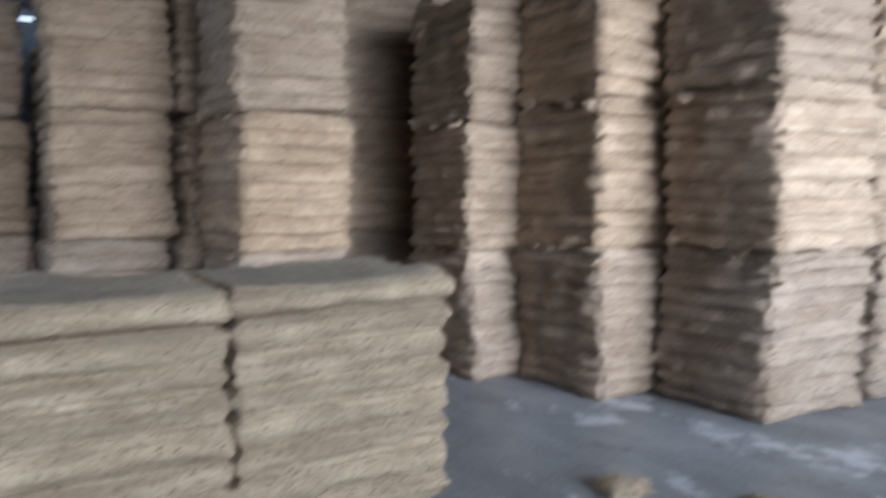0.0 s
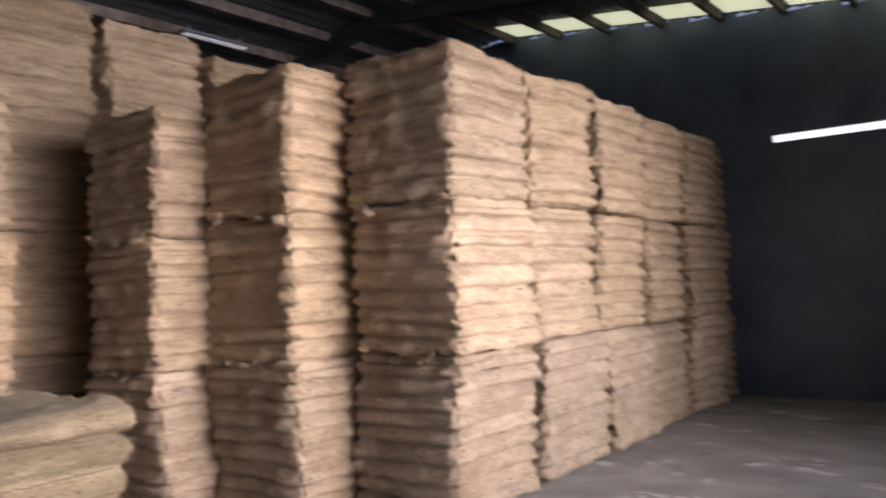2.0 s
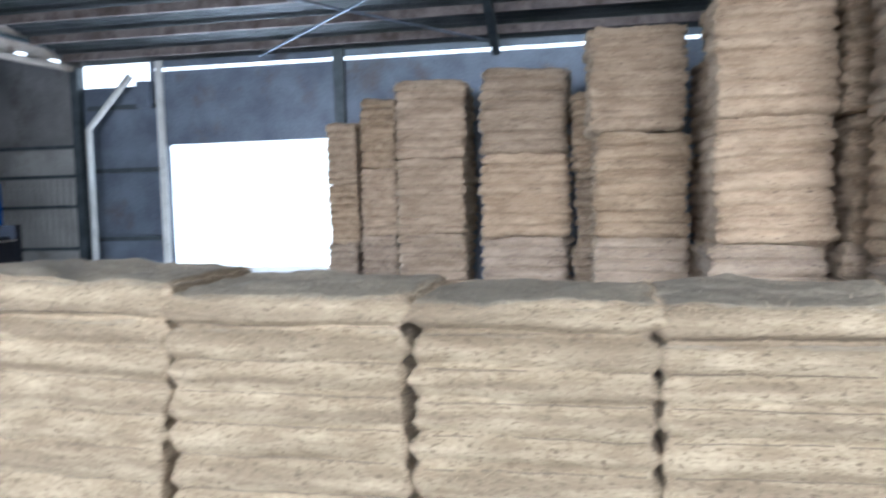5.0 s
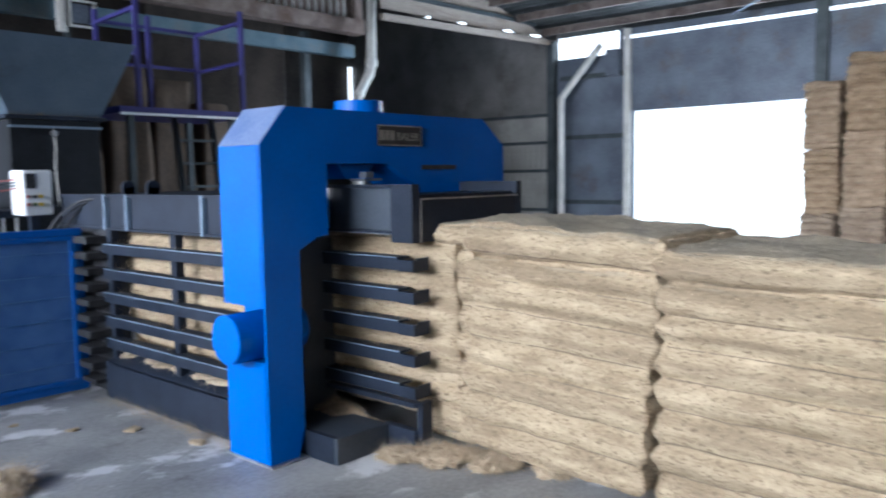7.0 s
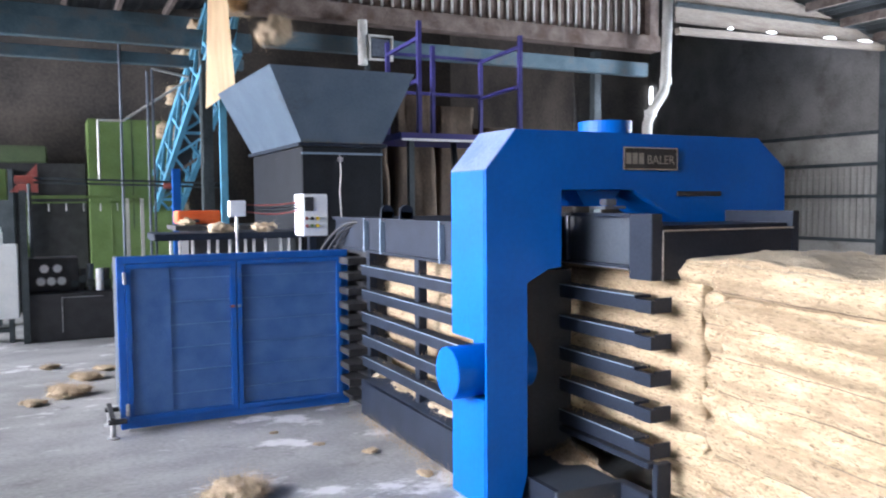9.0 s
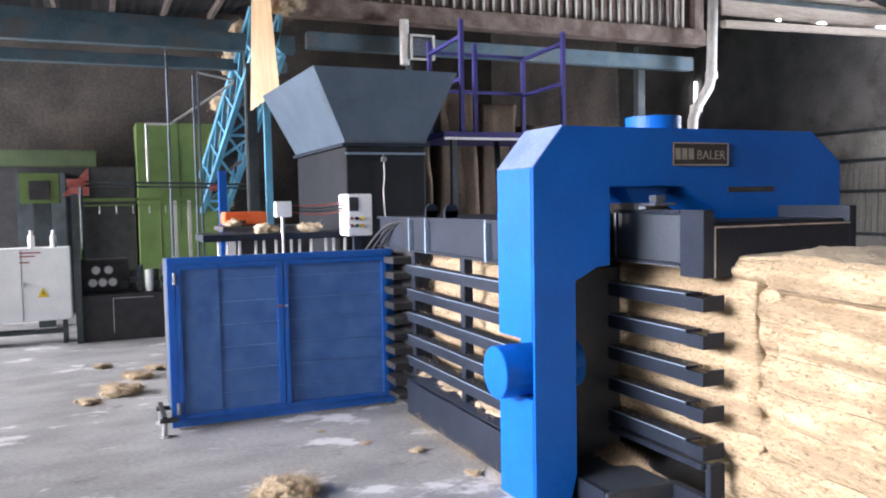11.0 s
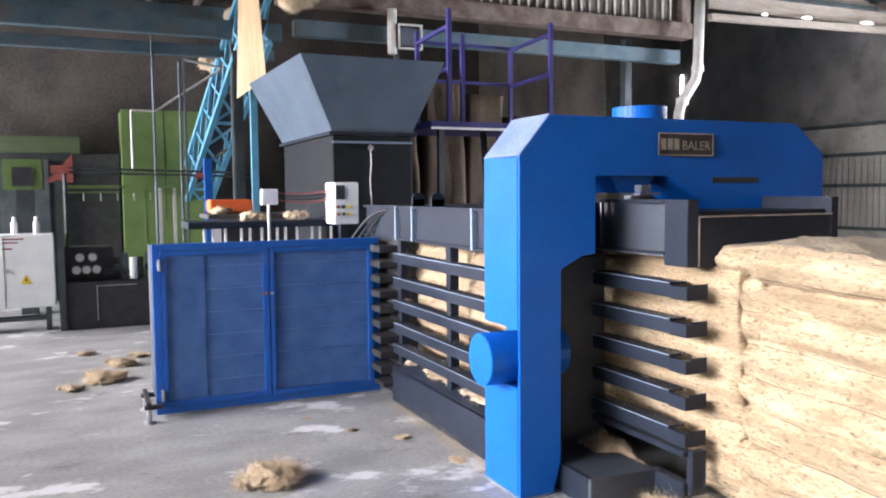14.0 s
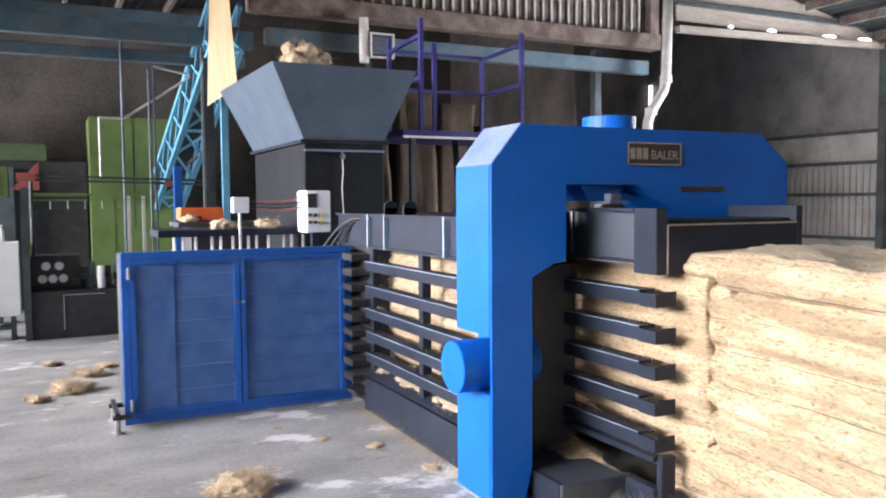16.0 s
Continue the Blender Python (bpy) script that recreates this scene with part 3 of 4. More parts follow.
    part("gap", box(X1 - 0.06, 13.38, 3.36, X1 - 0.02, 13.45, 4.15), HAZE, g)
    # backdrop of hazy yard outside the gate
    tagged(part("backdrop", box(X1 + 6, -8, -1, X1 + 6.1, 20, 9), HAZE), "overexposed hazy yard outside the gate", "backdrop", kind="structure")


def mezzanine():
    m = thing("mezzanine", 0, 0, 0, "ribbed upper gallery on teal and rusty beams", "mezzanine", kind="structure")
    part("panel", box(3.9, 8.85, 4.1, 9.5, 8.9, 5.0), RUST, m, "brown ribbed panel")
    # off-white ribs put the brightness of lit slits into the paint
    rib = mesh_of(box(-0.013, -0.03, 0, 0.013, 0, 0.85), "rib")
    for i in range(38):
        ob = part("rib", rib, PIPE, m)
        ob.location = (4.0 + i * 0.145, 8.849, 4.12)
    part("beam", box(3.4, 8.7, 3.86, 9.7, 8.95, 4.09, 0.01), RUST, m, "dusty rusty beam")
    part("beam", box(3.6, 8.75, 3.48, 9.5, 8.9, 3.68, 0.01), TEAL, m, "faded teal beam")
    part("column", box(9.5, 8.72, 4.092, 9.66, 8.848, 5.2), RUST, m)
    part("column", box(8.75, 9.1, 0, 8.87, 9.22, 3.86), DARK_STEEL, m)
    for y, z0, z1 in ((9.4, 3.52, 3.74), (9.9, 3.36, 3.5), (10.6, 3.9, 4.15)):
        part("beam", box(X0 + 0.1, y, z0, 3.6, y + 0.16, z1, 0.01), TEAL, m, "faded teal beam")
    part("column", box(2.95, 9.42, 0, 3.09, 9.54, 3.5), DARK_STEEL, m)


shed()
mezzanine()


# ---------------------------------------------------------------- the baler
def arch():
    a = thing("baler_arch", 0, 0, 0, "bright blue painted steel arch frame standing over the baler", "baler frame")
    outline = [(3.157, 0), (3.157, 0.575), (3.29, 0.575), (3.29, 0.865), (3.157, 0.875), (3.157, 1.744), (3.332, 1.955), (5.02, 1.955), (5.25, 1.78), (5.27, 0),
               (4.95, 0), (4.95, 1.46), (4.44, 1.46), (4.14, 1.61), (4.08, 1.648), (3.61, 1.648), (3.61, 1.245), (3.53, 1.235), (3.40, 1.17), (3.40, 0.17), (3.355, 0)]
    plate = [p for p in outline if p not in ((3.29, 0.575), (3.29, 0.865), (3.157, 0.575), (3.157, 0.875))]
    part("body", prism_xz(outline, 2.55, 2.915, 0.004), BLUE, a)
    part("chamfer_plate", prism_xz([(3.157, 1.746), (3.332, 1.957), (3.330, 1.960), (3.154, 1.749)], 2.53, 2.912), DUSTY_BLUE, a, "dusty grey-blue top plate")
    part("face_plate", prism_xz(plate, 2.528, 2.548, 0.003), BLUE, a)
    bm = rod((3.03, 2.72, 0.703), (3.30, 2.72, 0.703), 0.137, 40)
    bmesh.ops.bevel(bm, geom=[e for e in bm.edges if abs(e.verts[0].co.x - e.verts[1].co.x) < 1e-4], offset=0.004, segments=2, affect="EDGES")
    part("cylinder", bm, BLUE, a, "round blue tie-shaft housing")
    part("flange", box(3.402, 2.56, 0.55, 3.42, 2.6, 0.88, 0.003), BLUE, a)
    part("housing", rod((3.402, 2.72, 0.715), (3.50, 2.72, 0.715), 0.13, 32), BLUE, a)
    part("cap", rod((4.035, 2.72, 1.956), (4.035, 2.72, 2.03), 0.15, 40), BLUE, a, "low round blue motor cap")
    plate_ob = part("sign", box(4.003, 2.516, 1.757, 4.381, 2.527, 1.88, 0.004), BLACK, a, "black name plate with pale border")
    part("border", boxes([(4.003, 2.512, 1.874, 4.381, 2.5155, 1.88), (4.003, 2.512, 1.757, 4.381, 2.5155, 1.763), (4.003, 2.512, 1.763, 4.009, 2.5155, 1.874), (4.375, 2.512, 1.763, 4.381, 2.5155, 1.874)]), STEEL, plate_ob)
    for x in (4.02, 4.064, 4.108):
        part("bar", box(x, 2.5135, 1.788, x + 0.034, 2.5155, 1.849), GOLD, plate_ob)
    part("lettering", word("BALER", 0.07), GOLD, plate_ob, "pale raised lettering").matrix_basis = pose(4.163, 2.5155, 1.79, 90)
    # nothing is cut here; the recess's shade is a black strip on the face
    part("slot", box(4.39, 2.521, 1.612, 4.72, 2.5275, 1.64), BLACK, a, "black strip standing for a shaded recess under the beam")
    part("lug", prism_xz([(3.75, 1.646), (4.05, 1.646), (3.97, 1.56), (3.81, 1.56)], 2.6, 2.85), BLUE, a)
    part("valve", boxes([(3.87, 2.49, 1.563, 3.94, 2.55, 1.60), (3.84, 2.46, 1.545, 3.98, 2.6, 1.56)], 0.004), SHEET, a, "small white valve block with pink label")
    part("base_weld", box(3.15, 2.5, 0.0, 3.4, 2.94, 0.012), STEEL, a)


def chamber():
    c = thing("baling_chamber", 0, 0, 0, "black steel baling chamber with open side rails full of fibre", "baler")
    # rail section behind the arch
    part("top_box", box(3.30, 2.93, 1.235, 4.7, 5.3, 1.47, 0.006), NAVY, c, "dark navy top box")
    part("top_flange", boxes([(3.275, 2.93, 1.455, 3.31, 5.3, 1.475), (3.275, 2.93, 1.225, 3.31, 5.3, 1.24)]), NAVY, c)
    for y in (4.56, 4.24, 3.3):
        part("stiffener", box(3.268, y - 0.012, 1.225, 3.31, y + 0.012, 1.475, 0.002), SLATE, c)
    for y in (4.5, 4.15):
        bm = box(3.38, y - 0.012, 1.46, 3.48, y + 0.012, 1.52)
        rod((3.43, y - 0.012, 1.52), (3.43, y + 0.012, 1.52), 0.05, 16, bm)
        part("lifting_lug", bm, NAVY, c)
    for z in (1.09, 0.91, 0.74, 0.57, 0.41):
        bm = boxes([(3.27, 2.93, z - 0.035, 3.285, 4.62, z + 0.035), (3.285, 2.93, z + 0.02, 3.36, 4.62, z + 0.035), (3.285, 2.93, z - 0.035, 3.36, 4.62, z - 0.02)])
        part("rail", bm, NAVY, c)
        # pale strip: edge wear and the rail's highlight in one colour
        part("rail_edge", box(3.2665, 2.93, z + 0.030, 3.2695, 4.62, z + 0.0355), SLATE, c, "worn pale edge with a painted highlight")
        rag = bmesh.new()
        rng = random.Random(int(z * 100))
        for i in range(46):
            y = rng.uniform(2.95, 4.55)
            strand(rag, Vector((rng.uniform(3.29, 3.35), y, z + 0.036)), Vector((0, 0, 1)), rng, 0.06)
        tagged(part("fibre_fringe", rag, STRAND, c), kind="stuff")
    for y in (4.59, 3.72):
        part("post", box(3.31, y - 0.035, 0.0, 3.37, y + 0.035, 1.225, 0.004), NAVY, c)
    part("skirt", box(3.27, 2.93, 0.0, 3.33, 4.66, 0.27, 0.006), NAVY, c)
    part("skirt_ledge", prism_xz([(3.27, 0.272), (3.40, 0.33), (3.40, 0.31), (3.27, 0.252)], 2.93, 4.6), NAVY, c)
    part("back_wall", box(4.62, 2.93, 0, 4.7, 5.3, 1.235), NAVY, c)
    # finger stack at the guard end
    for i in range(9):
        z = 0.2 + i * 0.115
        part("finger", box(3.20, 4.72, z, 3.42, 5.0, z + 0.05, 0.004), BLACK, c)
    part("end_post", box(3.36, 4.70, 0, 3.5, 5.3, 1.235), BLACK, c)
    # outlet section in front of the arch
    for z in (1.085, 0.905, 0.725, 0.548, 0.365):
        bm = boxes([(3.80, 2.17, z - 0.04, 3.815, 2.86, z + 0.035), (3.815, 2.17, z + 0.02, 3.90, 2.86, z + 0.035), (3.80, 2.05, z - 0.045, 3.83, 2.17, z + 0.02), (3.83, 2.05, z - 0.045, 3.93, 2.06, z + 0.03)])
        part("outlet_bar", bm, NAVY, c)
        # pale strip along the bar, for its worn edge and painted-in highlight
        part("bar_edge", box(3.7965, 2.172, z + 0.030, 3.7995, 2.852, z + 0.0355), SLATE, c, "worn pale edge with a painted highlight")
        part("bar_edge", box(3.796, 2.855, z - 0.035, 3.80, 2.862, z + 0.03), STEEL, c)
        rag = bmesh.new()
        rng = random.Random(int(z * 1000))
        for i in range(50):
            strand(rag, Vector((rng.uniform(3.82, 3.9), rng.uniform(2.06, 2.8), z + 0.036)), Vector((-0.2, 0, 1)), rng, 0.07)
        tagged(part("fibre_fringe", rag, STRAND, c), kind="stuff")
    part("outlet_post", box(3.47, 2.82, 0.1, 3.88, 2.9, 1.2, 0.004), DARK_SLATE, c)
    part("press_plate", box(3.835, 2.25, 1.264, 3.86, 2.838, 1.503), DARK_SLATE, c, "dark slate side plate")
    bm = boxes([(3.80, 2.22, 1.505, 3.86, 2.88, 1.525), (3.80, 2.22, 1.245, 3.86, 2.88, 1.262), (3.80, 2.84, 1.25, 3.86, 2.865, 1.52), (3.80, 2.74, 1.25, 3.815, 2.755, 1.52)])
    part("press_box", bm, NAVY, c, "dark flanged side box")
    part("press_edge", boxes([(3.797, 2.22, 1.243, 3.80, 2.88, 1.248), (3.797, 2.742, 1.262, 3.80, 2.752, 1.505), (3.797, 2.86, 1.25, 3.80, 2.866, 1.52)]), STEEL, c)
    for b in ((3.80, 2.05, 1.2, 3.866, 2.218, 1.525), (3.87, 2.053, 1.2, 4.757, 2.08, 1.436), (4.76, 2.05, 1.2, 4.81, 2.9, 1.53), (3.87, 2.085, 1.437, 4.757, 2.9, 1.465)):
        part("top_plate", box(*b, 0.003), NAVY, c)
    part("plate_edge", boxes([(3.87, 2.045, 1.438, 4.76, 2.05, 1.446), (3.866, 2.045, 1.2, 3.872, 2.05, 1.44)]), STEEL, c)
    # low skid under the outlet
    part("skid", box(3.41, 2.27, 0.0, 3.83, 2.3, 0.15, 0.004), DARK_SLATE, c)
    part("skid", prism_xz([(3.41, 0.0), (3.44, 0.0), (3.44, 0.15), (3.41, 0.15)], 2.302, 2.95), NAVY, c)
    bm = bmesh.new()
    nx, ny = 14, 20
    vs = [[None] * (ny + 1) for _ in range(nx + 1)]
    for i in range(nx + 1):
        for k in range(ny + 1):
            x, y = 3.445 + 0.40 * i / nx, 2.305 + 0.5 * k / ny
            vs[i][k] = bm.verts.new((x, y, 0.118 + 0.08 * (k / ny) * max(0.0, (i / nx - 0.35) / 0.65) + 0.015 * noise.fractal(Vector((x * 7, y * 7, 3)), 0.9, 2, 4)))
    for i in range(nx):
        for k in range(ny):
            bm.faces.new((vs[i][k], vs[i + 1][k], vs[i + 1][k + 1], vs[i][k + 1])).smooth = True
    part("tray_lid", box(3.442, 2.302, 0.137, 3.80, 2.82, 0.147, 0.002), DARK_SLATE, c)
    rng = random.Random(77)
    pts = [v.co.copy() for v in bm.verts if v.co.z > 0.15]
    for _ in range(1500):
        strand(bm, rng.choice(pts), Vector((0, 0, 0.6)), rng, 0.05)
    tagged(part("spilled_fibre", bm, TUFT, c, "pale fibre spilled into the tray"), kind="stuff")
    part("skid_end", boxes([(3.83, 2.03, 0.08, 3.92, 2.07, 0.30), (3.80, 2.06, 0.0, 3.86, 2.32, 0.14), (3.80, 2.06, 0.27, 3.86, 2.95, 0.30)], 0.004), NAVY, c)
    # fibre packed inside, seen between the rails
    body, straps, fuzz = bale_meshes(1.66, 1.0, 1.02, 6, 31, 0.03, 34, 34, 2500, 0.03)
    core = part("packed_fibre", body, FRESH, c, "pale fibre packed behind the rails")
    core.matrix_basis = pose(3.96, 3.80, 0.21, 0, 0, 90)
    f = tagged(part("loose_fibre", fuzz, STRAND, c), kind="stuff")
    f.matrix_basis = core.matrix_basis.copy()
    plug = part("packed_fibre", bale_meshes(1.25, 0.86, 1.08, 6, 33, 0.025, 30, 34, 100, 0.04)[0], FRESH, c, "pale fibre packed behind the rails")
    plug.matrix_basis = pose(4.39, 2.5, 0.17, 0, 0, 90)


def guard():
    g = thing("machine_guard", 0, 0, 0, "blue steel guard with two framed mesh doors on castors", "machine guard")
    x0, x1, y, z0, z1 = 1.607, 3.275, 4.945, 0.02, 1.225
    mid = x0 + 0.485 * (x1 - x0)
    part("frame", boxes([(x0, y, z1 - 0.05, x1, y + 0.06, z1), (x0, y, z0, x1, y + 0.06, z0 + 0.055), (x0, y, z0 + 0.055, x0 + 0.05, y + 0.06, z1 - 0.05), (x1 - 0.05, y, z0 + 0.055, x1, y + 0.06, z1 - 0.05)], 0.004), DEEP_BLUE, g)
    for a, b, plain in ((x0 + 0.052, mid - 0.003, 0.26), (mid + 0.003, x1 - 0.052, 0.0)):
        d = part("door", box(a + 0.036, y + 0.012, z0 + 0.091, b - 0.041, y + 0.02, z1 - 0.086), MESH_BLUE, g, "dusty lighter blue panel")
        for za, zb in ((z1 - 0.085, z1 - 0.052), (z0 + 0.057, z0 + 0.09)):
            part("door_rail", box(a, y - 0.012, za, b, y + 0.03, zb, 0.003), DEEP_BLUE, d)
        for xa, xb in ((a, a + 0.035), (b - 0.04, b)):
            part("door_stile", box(xa, y - 0.012, z0 + 0.0905, xb, y + 0.03, z1 - 0.0855, 0.003), DEEP_BLUE, d)
        for i in range(6):
            z = z0 + 0.21 + i * 0.165
            part("seam", box(a + 0.036 + plain, y + 0.006, z, b - 0.041, y + 0.0115, z + (0.005 if plain else 0.003)), SEAM_BLUE, d)
        if plain:
            part("panel", box(a + 0.036, y + 0.003, z0 + 0.091, a + 0.036 + plain, y + 0.0115, z1 - 0.086), MESH_BLUE, d)
    part("latch", box(mid - 0.05, y - 0.022, 0.83, mid - 0.015, y - 0.013, 0.85, 0.002), RED, g, "small red latch")
    part("latch", box(mid + 0.004, y - 0.02, 0.83, mid + 0.03, y - 0.013, 0.85, 0.002), STEEL, g)
    for z in (1.08, 0.16):
        part("hinge", rod((x0 + 0.045, y - 0.018, z - 0.04), (x0 + 0.045, y - 0.018, z + 0.04), 0.012), STEEL, g)
    part("side_plate", box(x0 - 0.002, y + 0.062, 0.13, x0 + 0.03, y + 0.36, 1.21, 0.004), DARK_SLATE, g, "dark grey side plate")
    part("side_plate", box(x1 - 0.03, y + 0.062, 0.13, x1, y + 0.3, 1.21, 0.004), DARK_SLATE, g, "dark grey side plate")
    part("top_plate", box(x0 + 0.03, y + 0.062, 1.19, x1 - 0.03, y + 0.3, 1.205), DEEP_BLUE, g)
    for yy in (y - 0.12, y + 0.25):
        b = rod((x0 - 0.06, yy, 0.0), (x0 - 0.06, yy, 0.10), 0.018)
        rod((x0 - 0.06, yy, 0.0), (x0 - 0.06, yy, 0.014), 0.04, 16, b)
        part("foot", b, STEEL, g, "steel levelling foot")
        part("bracket", box(x0 - 0.09, yy - 0.03, 0.1, x0 + 0.03, yy + 0.03, 0.125, 0.004), BLACK, g)
    part("bracket", box(x0 - 0.075, y - 0.15, 0.126, x0 - 0.045, y + 0.3, 0.15), BLACK, g)
    part("foot", rod((x1 - 0.03, y + 0.05, 0.0), (x1 - 0.03, y + 0.05, 0.06), 0.02), STEEL, g)
    part("foot", rod((x1 + 0.1, y - 0.2, 0.0), (x1 + 0.1, y - 0.2, 0.09), 0.02), STEEL, g)
    part("bracket", box(x1 - 0.05, y - 0.22, 0.09, x1 + 0.12, y + 0.06, 0.12), BLACK, g)


def hopper():
    h = thing("feed_hopper", 0, 0, 0, "slate grey flared feed hopper on a dark chute", "hopper")
    top = [(2.97, 6.05), (4.36, 6.05), (4.36, 8.2), (2.93, 8.2)]
    low = [(3.35, 6.4), (4.16, 6.4), (4.16, 8.45), (3.35, 8.45)]
    zt, zl = 2.80, 2.155
    for i in range(4):
        j = (i + 1) % 4
        bm = bmesh.new()
        vs = [bm.verts.new((*low[i], zl)), bm.verts.new((*low[j], zl)), bm.verts.new((*top[j], zt)), bm.verts.new((*top[i], zt))]
        bm.faces.new(vs)
        bmesh.ops.solidify(bm, geom=bm.faces[:], thickness=0.006)
        part("flare_plate", bm, SLATE, h)
    part("rim", boxes([(3.31, 6.36, 2.12, 4.2, 6.4, 2.153), (3.31, 6.4, 2.12, 3.35, 8.45, 2.153), (4.16, 6.4, 2.12, 4.2, 8.45, 2.153)]), NAVY, h)
    for b in ((3.36, 6.41, 0.0, 4.15, 6.44, 2.118), (3.36, 6.44, 0.0, 3.39, 8.42, 2.118), (4.12, 6.44, 0.0, 4.15, 8.42, 2.118), (3.39, 8.39, 0.0, 4.12, 8.42, 2.118)):
        part("chute_plate", box(*b, 0.004), CHUTE, h)
    part("rail", box(3.35, 6.385, 2.045, 4.16, 6.408, 2.065), SLATE, h)
    part("cable", hose([(3.72, 6.39, 2.04), (3.725, 6.38, 1.85), (3.71, 6.38, 1.7), (3.73, 6.385, 1.35)], 0.006), PIPE, h, "thin pale cable")
    part("sensor", box(3.70, 6.36, 1.98, 3.745, 6.405, 2.02, 0.004), STEEL, h)
    rng = random.Random(4)
    bm = bmesh.new()
    for i in range(160):
        strand(bm, Vector((rng.uniform(3.34, 4.18), 6.375, 2.154)), Vector((0, -0.4, 0.8)), rng, 0.04)
    tagged(part("fibre_fringe", bm, STRAND, h), kind="stuff")
    # spotlight on a bracket behind the rim
    l = thing("work_light", 4.86, 8.5, 0, "square white caged work light on a stubby pipe", "lamp")
    part("pipe", rod((-0.08, 0.05, 3.3), (-0.08, 0.05, 3.85), 0.06, 14), PIPE, l)
    part("post", box(-0.02, 0.12, 0.0, 0.04, 0.18, 3.75), DARK_STEEL, l)
    part("cage", boxes([(-0.02, -0.03, 3.36, 0.30, 0.03, 3.38), (-0.02, -0.03, 3.65, 0.30, 0.03, 3.67), (-0.02, -0.03, 3.38, 0.0, 0.03, 3.65), (0.28, -0.03, 3.38, 0.30, 0.03, 3.65)]), PIPE, l)
    part("lens", box(0.02, 0.0, 3.41, 0.26, 0.03, 3.63, 0.01), SHEET, l)
    part("bracket", box(-0.02, 0.02, 3.46, 0.03, 0.14, 3.52), PIPE, l)


def platform():
    p = thing("service_platform", 0, 0, 0, "violet steel service platform with rails and ladder", "platform")
    part("deck", box(4.45, 6.6, 2.235, 6.0, 7.7, 2.30, 0.005), VIOLET, p)
    part("deck_edge", box(4.45, 6.578, 2.215, 6.0, 6.599, 2.24), WHITE, p)
    for x, y, h in ((4.68, 6.65, 3.45), (4.72, 7.6, 3.4), (5.05, 7.1, 3.3), (5.9, 6.65, 3.4), (5.93, 7.6, 3.3)):
        part("post", box(x - 0.022, y - 0.022, 2.30, x + 0.022, y + 0.022, h), VIOLET, p)
    for z in (3.28, 2.85):
        part("rail", bar((4.68, 6.65, z), (4.72, 7.6, z - 0.02), 0.035, 0.035), VIOLET, p)
        part("rail", bar((5.9, 6.65, z), (5.93, 7.6, z - 0.02), 0.035, 0.035), VIOLET, p)
        part("rail", bar((4.72, 7.6, z), (5.93, 7.6, z), 0.035, 0.035), VIOLET, p)
    for x in (4.6, 5.78):
        for y in (6.7, 7.6):
            part("leg", box(x - 0.03, y - 0.03, 0, x + 0.03, y + 0.03, 2.235), DARK_STEEL, p)
    for x in (5.0, 5.45):
        part("stringer", bar((x, 6.2, 0.0), (x + 0.25, 7.0, 2.24), 0.05, 0.1), DARK_STEEL, p)
    for i in range(1, 9):
        k = i / 9
        part("rung", bar((5.0 + 0.25 * k, 6.2 + 0.8 * k, 2.24 * k), (5.45 + 0.25 * k, 6.2 + 0.8 * k, 2.24 * k), 0.1, 0.025), DARK_STEEL, p)


def sacks():
    for i, (x, y, w, h) in enumerate(((4.62, 8.0, 0.26, 2.3), (5.12, 7.95, 0.3, 2.9), (5.7, 8.05, 0.32, 2.75), (6.25, 8.0, 0.3, 2.5), (6.9, 8.1, 0.34, 2.2))):
        bm = bmesh.new()
        bmesh.ops.create_cube(bm, size=2)
        bmesh.ops.subdivide_edges(bm, edges=bm.edges[:], cuts=9, use_grid_fill=True)
        for v in bm.verts:
            c = v.co.copy()
            k = 1 - 0.28 * (c.z + 1) / 2
            n = 0.16 * noise.fractal(Vector((c.x * 1.3 + i * 5, c.y * 1.3, c.z * 3)), 0.9, 2, 3)
            v.co = Vector((c.x * w * k * (1 + n), c.y * 0.3 * k * (1 + n), (c.z + 1) / 2 * h))
        for f in bm.faces:
            f.smooth = True
        ob = part("fibre_sack", bm, SACK)
        ob.matrix_basis = pose(x, y, 0, 0, 0, i * 7 - 12)
        tagged(ob, "tall brown fibre-filled sack standing behind the platform", "sack", "tall sacks")


